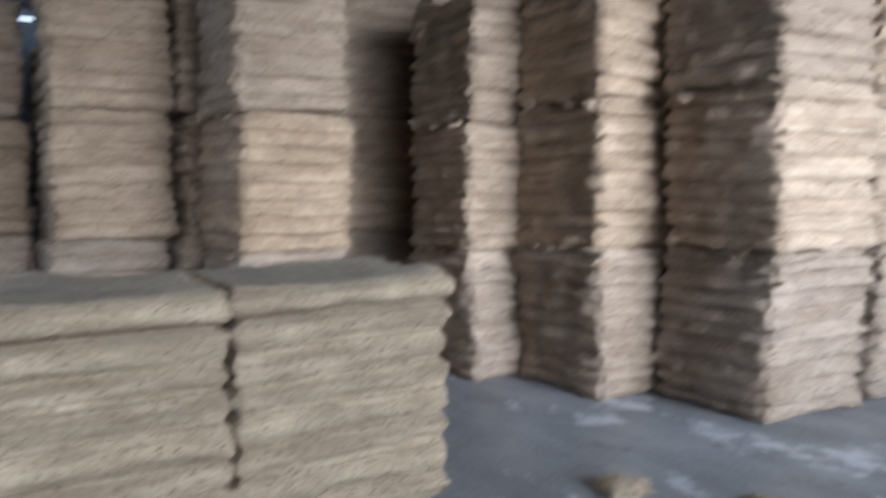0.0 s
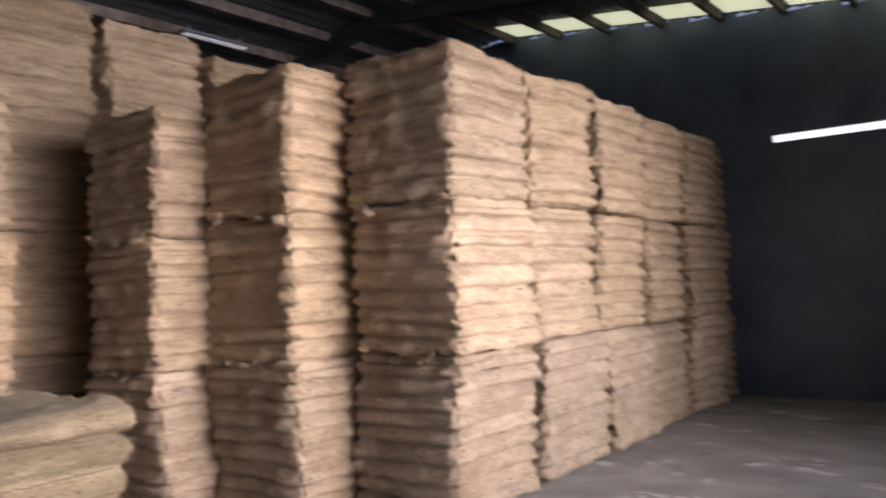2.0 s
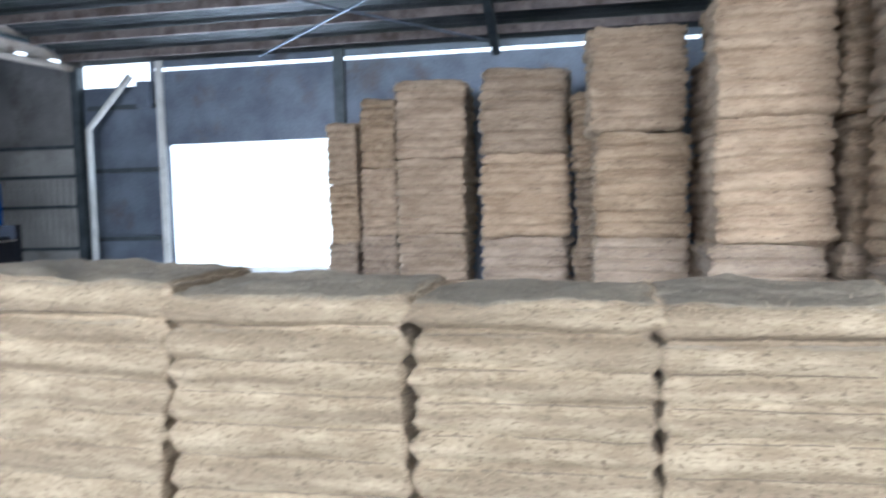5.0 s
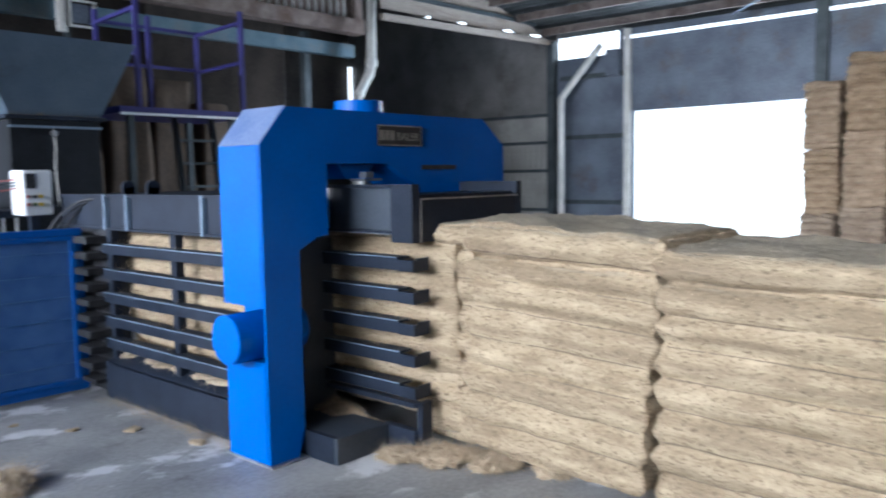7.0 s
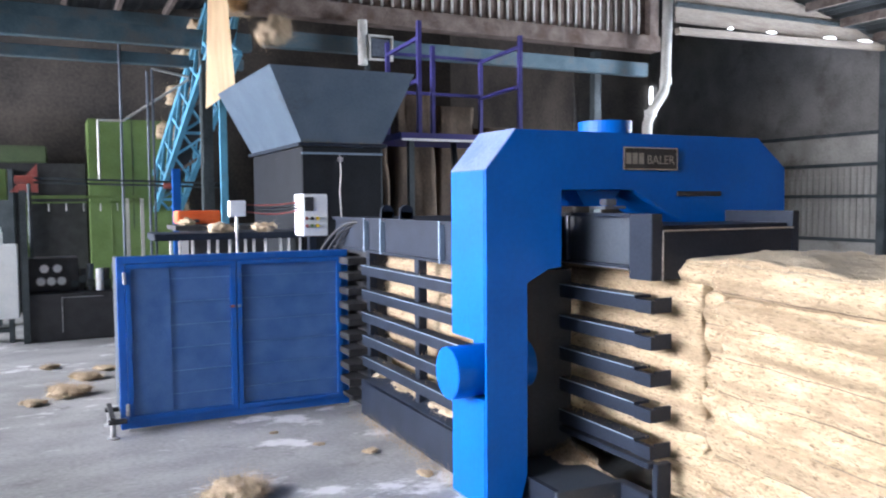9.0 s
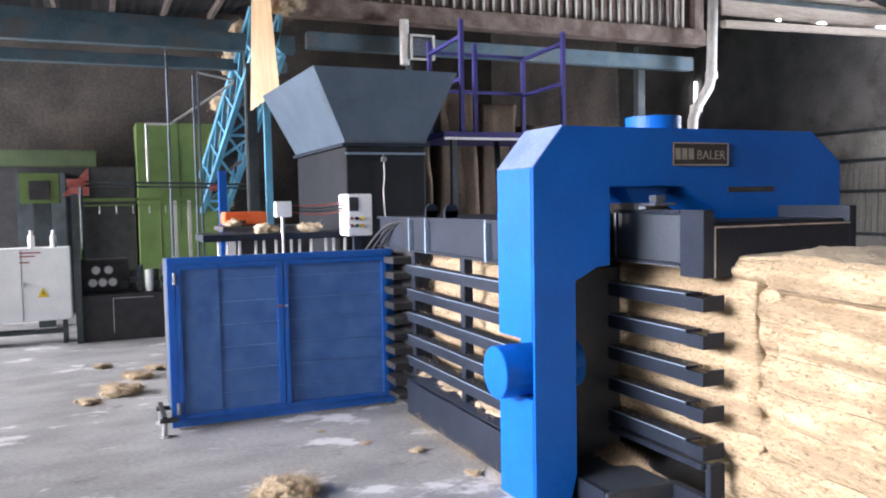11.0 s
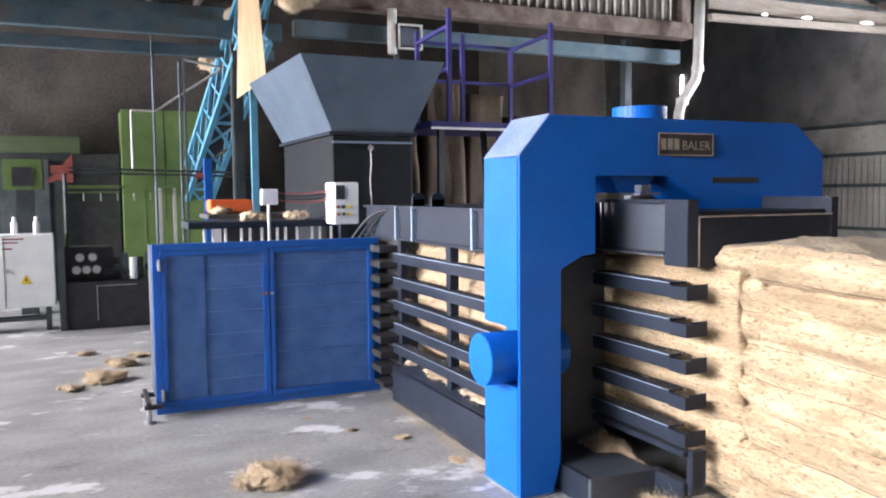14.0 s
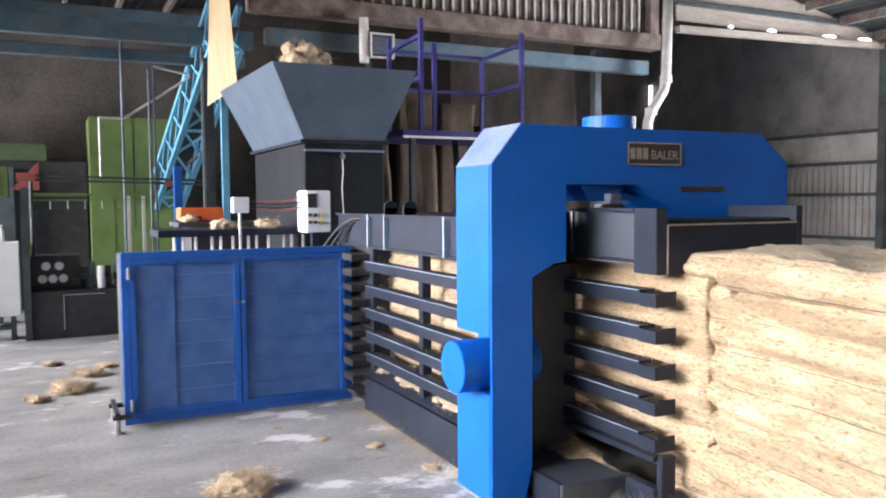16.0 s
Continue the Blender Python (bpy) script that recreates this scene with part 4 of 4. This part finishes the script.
def controls():
    b = thing("control_panel", 0, 0, 0, "white control box with screen and push buttons on a post", "control panel")
    part("case", box(3.06, 5.4, 1.315, 3.27, 5.66, 1.66, 0.008), WHITE, b)
    part("screen", box(3.075, 5.392, 1.52, 3.15, 5.399, 1.635, 0.002), BLACK, b, "dark display")
    for i, m in enumerate((RED, BLACK, YELLOW, RED, GREEN, YELLOW)):
        part("button", rod((3.09 + (i % 3) * 0.045, 5.399, 1.46 - (i // 3) * 0.06), (3.09 + (i % 3) * 0.045, 5.388, 1.46 - (i // 3) * 0.06), 0.014, 14), m, b)
    for i in range(3):
        part("bar", box(3.2705, 5.47 + i * 0.035, 1.49, 3.272, 5.49 + i * 0.035, 1.51), BLACK, b)
    part("post", box(3.14, 5.5, 0, 3.2, 5.56, 1.315), NAVY, b)
    j = thing("junction_box", 2.57, 5.62, 0, "small white junction box on a thin stand", "junction box")
    part("case", box(-0.06, -0.04, 1.48, 0.07, 0.05, 1.61, 0.006), WHITE, j)
    part("stand", rod((0, 0, 0), (0, 0, 1.48), 0.012), STEEL, j)
    for i in range(4):
        part("cable", hose(arc((0.07, 0, 1.575 - i * 0.018), (0.55, -0.1, 1.60 - i * 0.02), -0.015 - 0.006 * i), 0.006), (RED, BLACK, BLACK, RED)[i], j, "red and black cable")
    c = thing("hydraulic_hoses", 0, 0, 0, "bundle of black hydraulic hoses arching to the chamber", "hose")
    for i in range(4):
        part("hose", hose(arc((3.12 + i * 0.05, 5.3 - 0.03 * i, 1.12), (3.36, 4.64 + i * 0.09, 1.42), 0.13 - 0.03 * i, 12), 0.011, 8), BLACK, c)
    t = thing("ram_bed", 0, 0, 0, "long dark ram bed with a row of tie rods", "machine bed")
    part("beam", box(1.95, 5.75, 1.29, 3.34, 6.3, 1.345, 0.005), NAVY, t)
    part("body", box(1.95, 5.8, 0.0, 3.34, 6.35, 1.1, 0.01), BLACK, t)
    for i in range(13):
        x = 2.05 + i * 0.1 + (0.03 if i % 3 == 0 else 0)
        part("tie_rod", rod((x, 5.82, 1.1), (x, 5.82, 1.30), 0.012), PIPE, t)
    part("tank", box(2.2, 6.4, 1.35, 3.1, 7.0, 1.39), BLACK, t)
    part("leg", box(2.3, 6.36, 0, 3.0, 6.9, 1.35), BLACK, t)
    o = thing("orange_feeder", 0, 0, 0, "orange steel feeder housing on a dark stand", "feeder")
    part("housing", box(2.27, 6.75, 1.40, 2.66, 7.05, 1.52, 0.01), ORANGE, o)
    part("slot", box(2.3, 6.742, 1.41, 2.46, 6.749, 1.44), BLACK, o)
    part("support", box(2.3, 6.8, 1.391, 2.7, 7.0, 1.40), BLACK, o)


def left_machines():
    e = thing("electric_cabinet", 0, 9.4, 0, "white electrical cabinet with yellow warning triangle on a stand", "electrical cabinet")
    part("case", box(-0.15, -0.0, 0.28, 0.86, 0.35, 1.13, 0.01), WHITE, e)
    part("door_gap", boxes([(0.34, -0.004, 0.3, 0.346, -0.001, 1.11)]), SHEET, e)
    part("lock", box(0.36, -0.02, 0.69, 0.385, -0.001, 0.74, 0.003), STEEL, e)
    bm = prism_xz([(0.5, 0.56), (0.62, 0.56), (0.56, 0.67)], -0.006, -0.002)
    s = part("warning_sign", bm, YELLOW, e, "yellow warning triangle")
    part("bolt", prism_xz([(0.555, 0.575), (0.575, 0.61), (0.56, 0.61), (0.57, 0.64), (0.545, 0.605), (0.56, 0.605)], -0.009, -0.007), BLACK, s)
    for i, z in enumerate((1.07, 1.03, 0.96)):
        part("bar", box(0.33, -0.005, z, 0.55 - 0.06 * i, -0.002, z + 0.016), RED, e)
    part("stand", boxes([(-0.1, 0.03, 0, -0.05, 0.3, 0.28), (0.75, 0.03, 0, 0.8, 0.3, 0.28), (-0.1, 0.05, 0.12, 0.8, 0.25, 0.16)]), DARK_STEEL, e)
    for x in (0.45, 0.68):
        b = rod((x, 0.15, 1.13), (x, 0.15, 1.27), 0.035, 14)
        rod((x, 0.15, 1.27), (x, 0.15, 1.33), 0.02, 12, b)
        part("bottle", b, WHITE, e)
    h = thing("hydraulic_unit", 0, 9.3, 0, "black hydraulic power unit with round steel gauges", "hydraulic unit")
    part("tank", box(0.93, 0.0, 0.0, 2.0, 0.7, 0.55, 0.01), BLACK, h)
    part("panel", box(0.95, 0.25, 0.55, 1.5, 0.7, 0.95, 0.01), BLACK, h)
    part("column", box(0.9, -0.03, 0, 0.97, 0.1, 1.75), DARK_STEEL, h)
    for x, z in ((1.13, 0.83), (1.27, 0.83), (1.09, 0.68), (1.2, 0.68), (1.31, 0.68)):
        b = rod((x, 0.25, z), (x, 0.225, z), 0.052, 20)
        g = part("gauge", b, STEEL, h, "round steel gauge")
        part("dial", rod((x, 0.2245, z), (x, 0.222, z), 0.042, 20), WHITE, g)
    for i in range(6):
        x = 1.45 + i * 0.09
        part("valve", rod((x, 0.3, 0.55), (x, 0.3, 0.75 + 0.06 * (i % 3)), 0.035, 10), (STEEL, BLACK, SHEET)[i % 3], h)
        part("manifold", box(x - 0.04, 0.22, 0.6 + 0.05 * (i % 2), x + 0.04, 0.36, 0.68 + 0.05 * (i % 2), 0.006), DARK_STEEL, h)
    part("bottle", rod((1.72, 0.12, 0.56), (1.72, 0.12, 0.82), 0.045, 14), WHITE, h, "white plastic bottle")
    part("edge", boxes([(1.3, -0.006, 0.1, 1.31, -0.001, 0.5), (1.3, -0.006, 0.5, 1.75, -0.001, 0.51)]), STEEL, h)
    f = thing("gantry", 0, 10.2, 0, "thin green steel frame above the hydraulic unit", "frame")
    part("rail", boxes([(0.9, 0, 1.66, 2.35, 0.04, 1.70), (0.9, 0, 1.60, 2.35, 0.03, 1.62)]), GREEN, f)
    for x in (0.95, 1.95, 2.12, 2.3):
        part("post", box(x - 0.02, 0, 0.0, x + 0.02, 0.04, 1.66), GREEN if x < 2 else PIPE, f)
    for i in range(5):
        part("hanger", rod((1.2 + i * 0.2, 0.02, 1.60), (1.2 + i * 0.2, 0.02, 1.5), 0.008), STEEL, f)
    g = thing("green_machine", 0, 12.0, 0, "large green sheet metal machine body in the dark", "machine")
    part("body", box(1.75, 0, 0.0, 3.1, 0.8, 2.85, 0.01), GREEN, g)
    part("panel_gap", box(2.35, -0.006, 1.2, 2.362, -0.001, 2.85), BLACK, g)
    # dark steel and darkened green stand in for the gloom on this side
    part("side_body", box(0.1, 0.2, 0, 0.75, 0.9, 2.1, 0.01), DARK_STEEL, g)
    part("hood", box(-0.6, 0.3, 2.2, 1.2, 0.9, 2.45, 0.02), SHADED_GREEN, g)
    part("dark_body", box(-1.5, 0.4, 0, 1.72, 1.0, 2.2), BLACK, g)
    r = thing("red_chute", 0, 10.8, 0, "small red and green sheet metal chute", "chute")
    part("red_plate", prism_xz([(0.75, 1.75), (1.08, 1.75), (1.08, 2.12)], 0, 0.3), RED, r)
    part("green_plate", box(0.25, 0.05, 1.65, 0.72, 0.35, 2.05, 0.01), GREEN, r)
    part("mouth", box(0.36, 0.035, 1.7, 0.6, 0.049, 1.95), BLACK, r)
    part("stand", box(0.4, 0.1, 0, 0.6, 0.3, 1.65), DARK_STEEL, r)
    part("stand", box(0.85, 0.1, 0, 0.95, 0.2, 1.75), DARK_STEEL, r)
    p = thing("pipe_run", 0, 9.9, 0, "thin steel pipes and conduits on tall stands", "pipework")
    for a, b in (((2.05, 0, 0), (2.05, 0, 3.64)), ((2.37, 0, 0), (2.37, 0, 3.26)), ((2.43, 0, 0), (2.43, 0, 3.3)), ((2.43, 0, 3.3), (2.89, 0.05, 3.23)), ((2.07, 0, 2.63), (2.89, 0.05, 3.2)), ((1.78, 0, 2.63), (2.07, 0, 2.63)), ((1.78, 0, 2.63), (1.78, 0, 1.9))):
        part("pipe", rod(a, b, 0.016), PIPE if a[2] > 0.1 else SHEET, p)
    for z in (1.79, 1.84):
        part("pipe", rod((0.95, -0.3, z + 0.06), (3.3, -0.3, z), 0.013), DARK_STEEL, p, "dark pipe")
    part("flange", rod((2.5, -0.3, 1.81), (2.64, -0.3, 1.81), 0.04, 12), RED, p, "small red flange")
    part("flange", rod((0.85, -0.3, 1.88), (1.05, -0.3, 1.88), 0.05, 12), RED, p, "small red flange")
    part("clamp", rod((1.0, -0.3, 0), (1.0, -0.3, 1.86), 0.02), DARK_STEEL, p)
    part("post", box(2.53, -0.9, 0, 2.62, -0.8, 2.0), DEEP_BLUE, p, "dark blue post")


def conveyor():
    c = thing("incline_conveyor", 0, 0, 0, "light blue lattice conveyor rising to the hopper", "conveyor")
    a, b = Vector((2.72, 13.1, 0.75)), Vector((3.2, 9.15, 3.45))
    side = Vector((0.18, 0, 0))
    up = Vector((0, 0, 0.55))
    for s in (-1, 1):
        for u in (0, 1):
            part("chord", bar(a + side * s + up * u, b + side * s + up * u, 0.07, 0.07), LIGHT_BLUE, c)
        n = 9
        for i in range(n):
            p, q = a.lerp(b, i / n) + side * s, a.lerp(b, (i + 1) / n) + side * s
            part("lattice", bar(p, q + up, 0.04, 0.03), LIGHT_BLUE, c)
            part("lattice", bar(p + up, q, 0.03, 0.04), LIGHT_BLUE, c)
    for i in range(9):
        p, q = a.lerp(b, i / 9), a.lerp(b, (i + 1) / 9)
        part("lattice", bar(p - side, q + side, 0.03, 0.03), RUST if i % 3 == 1 else LIGHT_BLUE, c)
        part("lattice", bar(p + side, q - side, 0.03, 0.03), LIGHT_BLUE, c)
    for i in (0, 3, 6, 9):
        p = a.lerp(b, i / 9)
        part("crosspiece", bar(p - side, p + side, 0.04, 0.04), LIGHT_BLUE, c)
    part("belt", bar(a + up * 0.5, b + up * 0.5, 0.32, 0.02), BLACK, c, "dark rubber belt")
    part("leg", box(3.09, 8.96, 0, 3.17, 9.04, 3.6), LIGHT_BLUE, c)
    for s in (-1, 1):
        part("leg", box(2.74 + s * 0.18 - 0.04, 12.8, 0, 2.74 + s * 0.18 + 0.04, 12.88, 0.95), LIGHT_BLUE, c)
    bd = thing("deflector_board", 0, 0, 0, "pale plywood deflector board beside the hopper", "board")
    bm = bmesh.new()
    f = bm.faces.new([bm.verts.new(v) for v in ((2.93, 8.98, 2.72), (3.20, 8.55, 2.92), (3.11, 8.6, 4.3), (2.97, 8.86, 4.3))])
    bmesh.ops.solidify(bm, geom=[f], thickness=0.02)
    part("board", bm, PLY, bd)
    part("batten", bar((2.92, 9.02, 0), (2.92, 9.02, 3.3), 0.05, 0.03), DARK_STEEL, bd, "dark steel post")


def pipes():
    d = thing("downpipe", 0, 8.35, 0, "off-white plastic downpipe with an elbow", "pipe")
    pts = [(9.52, 0, 4.95), (9.48, 0, 3.35), (9.44, 0, 3.18), (9.2, 0, 2.86), (9.14, 0, 2.7), (9.14, 0, 0)]
    part("pipe", hose(pts, 0.075, 14), PIPE, d)
    for p in (pts[1], pts[3]):
        part("collar", rod((p[0], 0, p[2] - 0.05), (p[0], 0, p[2] + 0.05), 0.09, 14), PIPE, d)
    g = thing("drain_pipe", 0, 0, 0, "pale bent pipe beside the gate", "pipe")
    part("pipe", hose([(13.35, 7.36, 0), (13.35, 7.36, 2.95), (13.4, 6.55, 3.85)], 0.06, 12), PIPE, g)
    b = thing("breaker_box", 13.5, 6.35, 3.3, "grey breaker box high on the wall", "electrical box")
    part("case", box(-0.1, -0.12, 0, 0.095, 0.12, 0.45, 0.01), SHEET, b)
    t = thing("tube_light", 0, 0, 0, "white fluorescent tube fixture under the purlins", "lamp", "tube lights")
    part("tray", box(-0.05, -0.5, 0, 0.05, 0.5, 0.035, 0.006), SHEET, t)
    for x in (-0.03, 0.03):
        part("tube", rod((x, -0.47, -0.02), (x, 0.47, -0.02), 0.013, 10), TUBE, t)
    part("hanger", boxes([(-0.01, -0.4, 0.04, 0.01, -0.38, 0.1), (-0.01, 0.38, 0.04, 0.01, 0.4, 0.1)]), STEEL, t)
    t.matrix_world = pose(8.95, -3.15, roof_z(8.95) - 0.2)
    for x, y in ((12.1, -3.05), (9.0, -8.0), (10.3, 1.85)):
        copy_thing(t, pose(x, y, roof_z(x) - 0.25))


# ---------------------------------------------------------------- bales on the floor and in stacks
def bales():
    line = [(2.0, 0.45, 4.445, 0.075, 1.235), (1.30, 1.15, 4.43, 0.055, 1.245), (0.155, 1.13, 4.435, 0.02, 1.20), (-0.945, 1.04, 4.44, 0.012, 1.165), (-2.01, 1.07, 4.46, 0.008, 1.155), (-3.105, 1.09, 4.49, 0.005, 1.155)]
    group = "bales leaving the baler"
    for i, (y, ln, x, z, h) in enumerate(line):
        me = bale_meshes(ln, 0.92, h, 8, 50 + i, 0.02 if ln > 0.5 else 0.012, 40 if ln > 0.5 else 14, 92, 7000 if ln > 0.5 else 500, 0.04 if ln > 0.5 else 0.025)
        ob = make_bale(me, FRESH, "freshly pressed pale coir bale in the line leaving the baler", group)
        ob.matrix_basis = pose(x, y, z, 0, (0, -2.5, -1.0, -0.5, 0, 0)[i], 90 - (0.6 if i > 3 else 0))
    rail = thing("outlet_skids", 0, 0, 0, "low dark steel skids under the bale line", "skid")
    for x in (4.25, 4.7):
        part("runner", prism_xz([(x, 0), (x + 0.08, 0), (x + 0.08, 0.012), (x, 0.012)], -0.5, 2.03), NAVY, rail)
        part("runner", box(x, 1.0, 0.012, x + 0.08, 2.03, 0.06), NAVY, rail)
    variants = []
    for i in range(9):
        me = bale_meshes(1.04, 1.02, 1.09, 8 if i % 2 else 9, 70 + i, 0.030 + 0.005 * (i % 3), 30, 88, 2200, 0.085)
        variants.append(me)
    first = {}
    rng = random.Random(11)
    # x of the near face, y of the end nearest the baler, width, how many high, bale height
    stacks = [(3.83, -5.96, 1.07, 3, 1.11), (3.85, -7.08, 1.14, 3, 1.107), (3.86, -8.28, 1.0, 3, 1.093), (3.87, -9.33, 1.08, 3, 1.08), (3.87, -10.46, 1.06, 3, 1.072), (3.88, -11.56, 0.42, 3, 1.07),
              (4.88, -5.42, 0.93, 3, 1.09), (5.18, -6.6, 1.0, 3, 1.1), (5.18, -7.7, 1.0, 3, 1.09), (5.92, -5.0, 0.95, 3, 1.025), (6.5, -3.33, 0.96, 3, 1.065),
              (7.85, -3.33, 1.1, 4, 1.115), (7.85, -4.5, 1.2, 4, 1.12), (7.8, -5.76, 1.15, 4, 1.09), (7.7, -6.95, 1.05, 4, 1.05), (7.6, -8.05, 1.05, 4, 1.0),
              (8.05, -2.24, 1.03, 3, 1.12), (9.45, -1.2, 1.05, 3, 1.125), (11.0, 0.26, 1.17, 3, 1.075), (11.9, 1.58, 1.05, 3, 1.09), (12.5, 2.27, 0.6, 3, 1.04), (12.58, 2.86, 0.5, 3, 0.93),
              (9.3, -2.3, 1.0, 3, 1.0), (10.6, -1.0, 1.0, 3, 0.95)]
    for sx, sy, w, n, h in stacks:
        drift = rng.uniform(-0.02, 0.02)
        for k in range(n):
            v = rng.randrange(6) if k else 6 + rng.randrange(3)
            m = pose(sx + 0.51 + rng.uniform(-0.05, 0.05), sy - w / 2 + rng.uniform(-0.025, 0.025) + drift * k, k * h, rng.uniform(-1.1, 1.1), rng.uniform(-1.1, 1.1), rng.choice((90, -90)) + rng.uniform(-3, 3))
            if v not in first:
                first[v] = ob = make_bale(variants[v], FIBRE if v < 6 else GREY_FIBRE, "square brown coir bale tied with twine in a tall stack" if v < 6 else "greyer coir bale at the foot of a tall stack", "stacked bales")
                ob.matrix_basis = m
            else:
                ob = copy_thing(first[v], m)
            ob.scale = (w / 1.06, 1.0, h / 1.085)


def loose_fibre():
    spots = [(2.05, 3.38, 0.19, 1), (1.27, 6.35, 0.17, 2), (1.45, 6.95, 0.12, 3), (1.05, 6.1, 0.1, 4), (1.65, 7.3, 0.1, 5), (1.15, 7.6, 0.09, 6), (2.75, 4.05, 0.035, 7), (3.0, 3.75, 0.05, 8),
             (2.55, 4.45, 0.025, 10), (3.86, 1.88, 0.17, 13), (3.98, 1.6, 0.15, 14), (4.05, 1.3, 0.12, 15), (3.74, 2.08, 0.14, 16), (3.12, 3.2, 0.05, 17),
             (3.6, -4.4, 0.14, 19), (3.1, -4.9, 0.1, 20)]
    for x, y, r, s in spots:
        ob = part("fibre_clump", clump_mesh("fibre_clump", r, s, 0.36, 4 if r > 0.1 else 3, 3000 if r > 0.1 else 500), TUFT)
        ob.matrix_basis = pose(x, y, r * 0.16, 0, 0, s * 47)
        tagged(ob, "small heap of loose pale coir fibre on the floor", "fibre heap", "loose fibre heaps")
    # fibre drifted along the foot of the chamber skirt
    rng = random.Random(5)
    bm = bmesh.new()
    for _ in range(900):
        y = rng.uniform(2.95, 4.6)
        strand(bm, Vector((3.26 - abs(rng.gauss(0, 0.05)), y, 0.004)), Vector((0, 0, 0.3)), rng, 0.08)
    ob = part("fibre_drift", bm, STRAND)
    tagged(ob, "thin drift of coir strands along the machine's foot", "fibre", kind="stuff")
    for x, y, z, r, s in ((2.47, 5.85, 1.345, 0.12, 31), (2.85, 5.85, 1.345, 0.11, 32), (2.6, 5.95, 1.345, 0.06, 33), (2.32, 6.6, 1.39, 0.09, 34)):
        ob = part("fibre_clump", clump_mesh("fibre_clump", r, s, 0.6, 3, 300), TUFT)
        ob.matrix_basis = pose(x, y, z + r * 0.28, 0, 0, s * 31)
        tagged(ob, "tuft of coir fibre caught on the machine", "fibre tuft")


def ragged_edges():
    """Torn tufts along the joints of the stacks."""
    rng = random.Random(17)
    shapes = [clump_mesh("ragged_tuft", 0.075, 120 + i, 0.55, 3, 260) for i in range(5)]
    spots = []
    for x0, y, h in ((3.84, -5.97, 1.11), (4.9, -5.43, 1.09), (5.94, -5.01, 1.025), (6.52, -3.34, 1.065)):
        for k in (1, 2):
            spots += [(x0 + rng.uniform(-0.02, 0.95), y + rng.uniform(-0.03, 0.02), k * h + rng.uniform(-0.06, 0.05)) for _ in range(7)]
        spots += [(x0 + rng.uniform(0.0, 0.04), y + rng.uniform(-0.06, 0.0), rng.uniform(0.2, 3 * h - 0.1)) for _ in range(7)]
    for i, (x, y, z) in enumerate(spots):
        ob = part("ragged_tuft", shapes[i % 5], FIBRE)
        ob.matrix_basis = pose(x, y, z, rng.uniform(-50, 50), rng.uniform(-50, 50), rng.uniform(0, 360))
        k = rng.uniform(0.35, 0.75)
        ob.scale = (k, k, k * 0.8)
        tagged(ob, "ragged brown coir tuft torn loose at a bale's edge", "fibre tuft", "ragged tufts")


def ledge_fibre():
    rng = random.Random(9)
    for i in range(7):
        y = 3.05 + i * 0.23 + rng.uniform(-0.06, 0.06)
        ob = part("fibre_clump", clump_mesh("fibre_clump", rng.uniform(0.07, 0.11), 90 + i, 0.28, 3, 500), TUFT)
        ob.matrix_basis = pose(3.37, y, 0.322, 0, 0, i * 50)
        tagged(ob, "tuft of coir fibre lying on the chamber ledge", "fibre tuft", "ledge tufts")


TUFTS = []
DROPS = [0.3, 0.9, 1.5, 2.1, 2.7, 3.3, 3.9, 4.5, 5.1, 5.7, 6.4, 7.1, 7.65, 8.25, 8.65, 8.95, 9.6, 10.2, 10.9, 11.6, 12.02, 12.28, 13.0, 13.75, 14.65, 15.45]


def falling():
    shapes = [clump_mesh("falling_tuft", 0.25, 40 + i, 0.95, 3, 1500) for i in range(4)]
    for i in range(26):
        ob = part("falling_tuft", shapes[i % 4], TUFT)
        tagged(ob, "loose coir tuft falling from the conveyor into the hopper", "fibre tuft", "falling tufts")
        TUFTS.append(ob)


def motions():
    a, b = Vector((2.92, 12.4, 1.5)), Vector((3.3, 9.12, 3.98))
    rng = random.Random(21)
    for i, ob in enumerate(TUFTS):
        drop = DROPS[i]
        tx, ty = 3.73 + rng.uniform(-0.04, 0.06), 7.5 + rng.uniform(-0.4, 0.3)
        rise = 5.0
        def on_belt(t):
            return a.lerp(b, max(0.0, min(1.0, 1 - (drop - t) / rise)))
        p0 = on_belt(0.0)
        rows = [(0.0, pose(*p0, 0, 0, 40 * i))]
        if drop - rise > 0.1:
            rows.append((drop - rise, pose(*a, 0, 0, 40 * i)))
        if drop > 0.15:
            rows.append((min(drop, 15.99), pose(*on_belt(min(drop, 15.99)), 0, 0, 40 * i)))
        fall = [(0.15, 0.3, 0.0), (0.3, 0.62, 0.36), (0.45, 0.85, 0.9), (0.6, 1.0, 1.78)]
        for dt, k, dz in fall:
            if drop + dt < 15.98:
                rows.append((drop + dt, pose(b.x + (tx - b.x) * k, b.y + (ty - b.y) * k, b.z - dz, 50 * dt, 60 * dt, 40 * i + 60 * dt)))
        last = rows[-1][1]
        rows = [r for j, r in enumerate(rows) if j == 0 or frame(r[0]) > frame(rows[j - 1][0])]
        if rows[-1][0] < 15.95:
            rows.append((16.0, last))
        walk(ob, rows)


arch()
chamber()
guard()
hopper()
platform()
sacks()
controls()
left_machines()
conveyor()
pipes()
bales()
loose_fibre()
ragged_edges()
ledge_fibre()
falling()
motions()
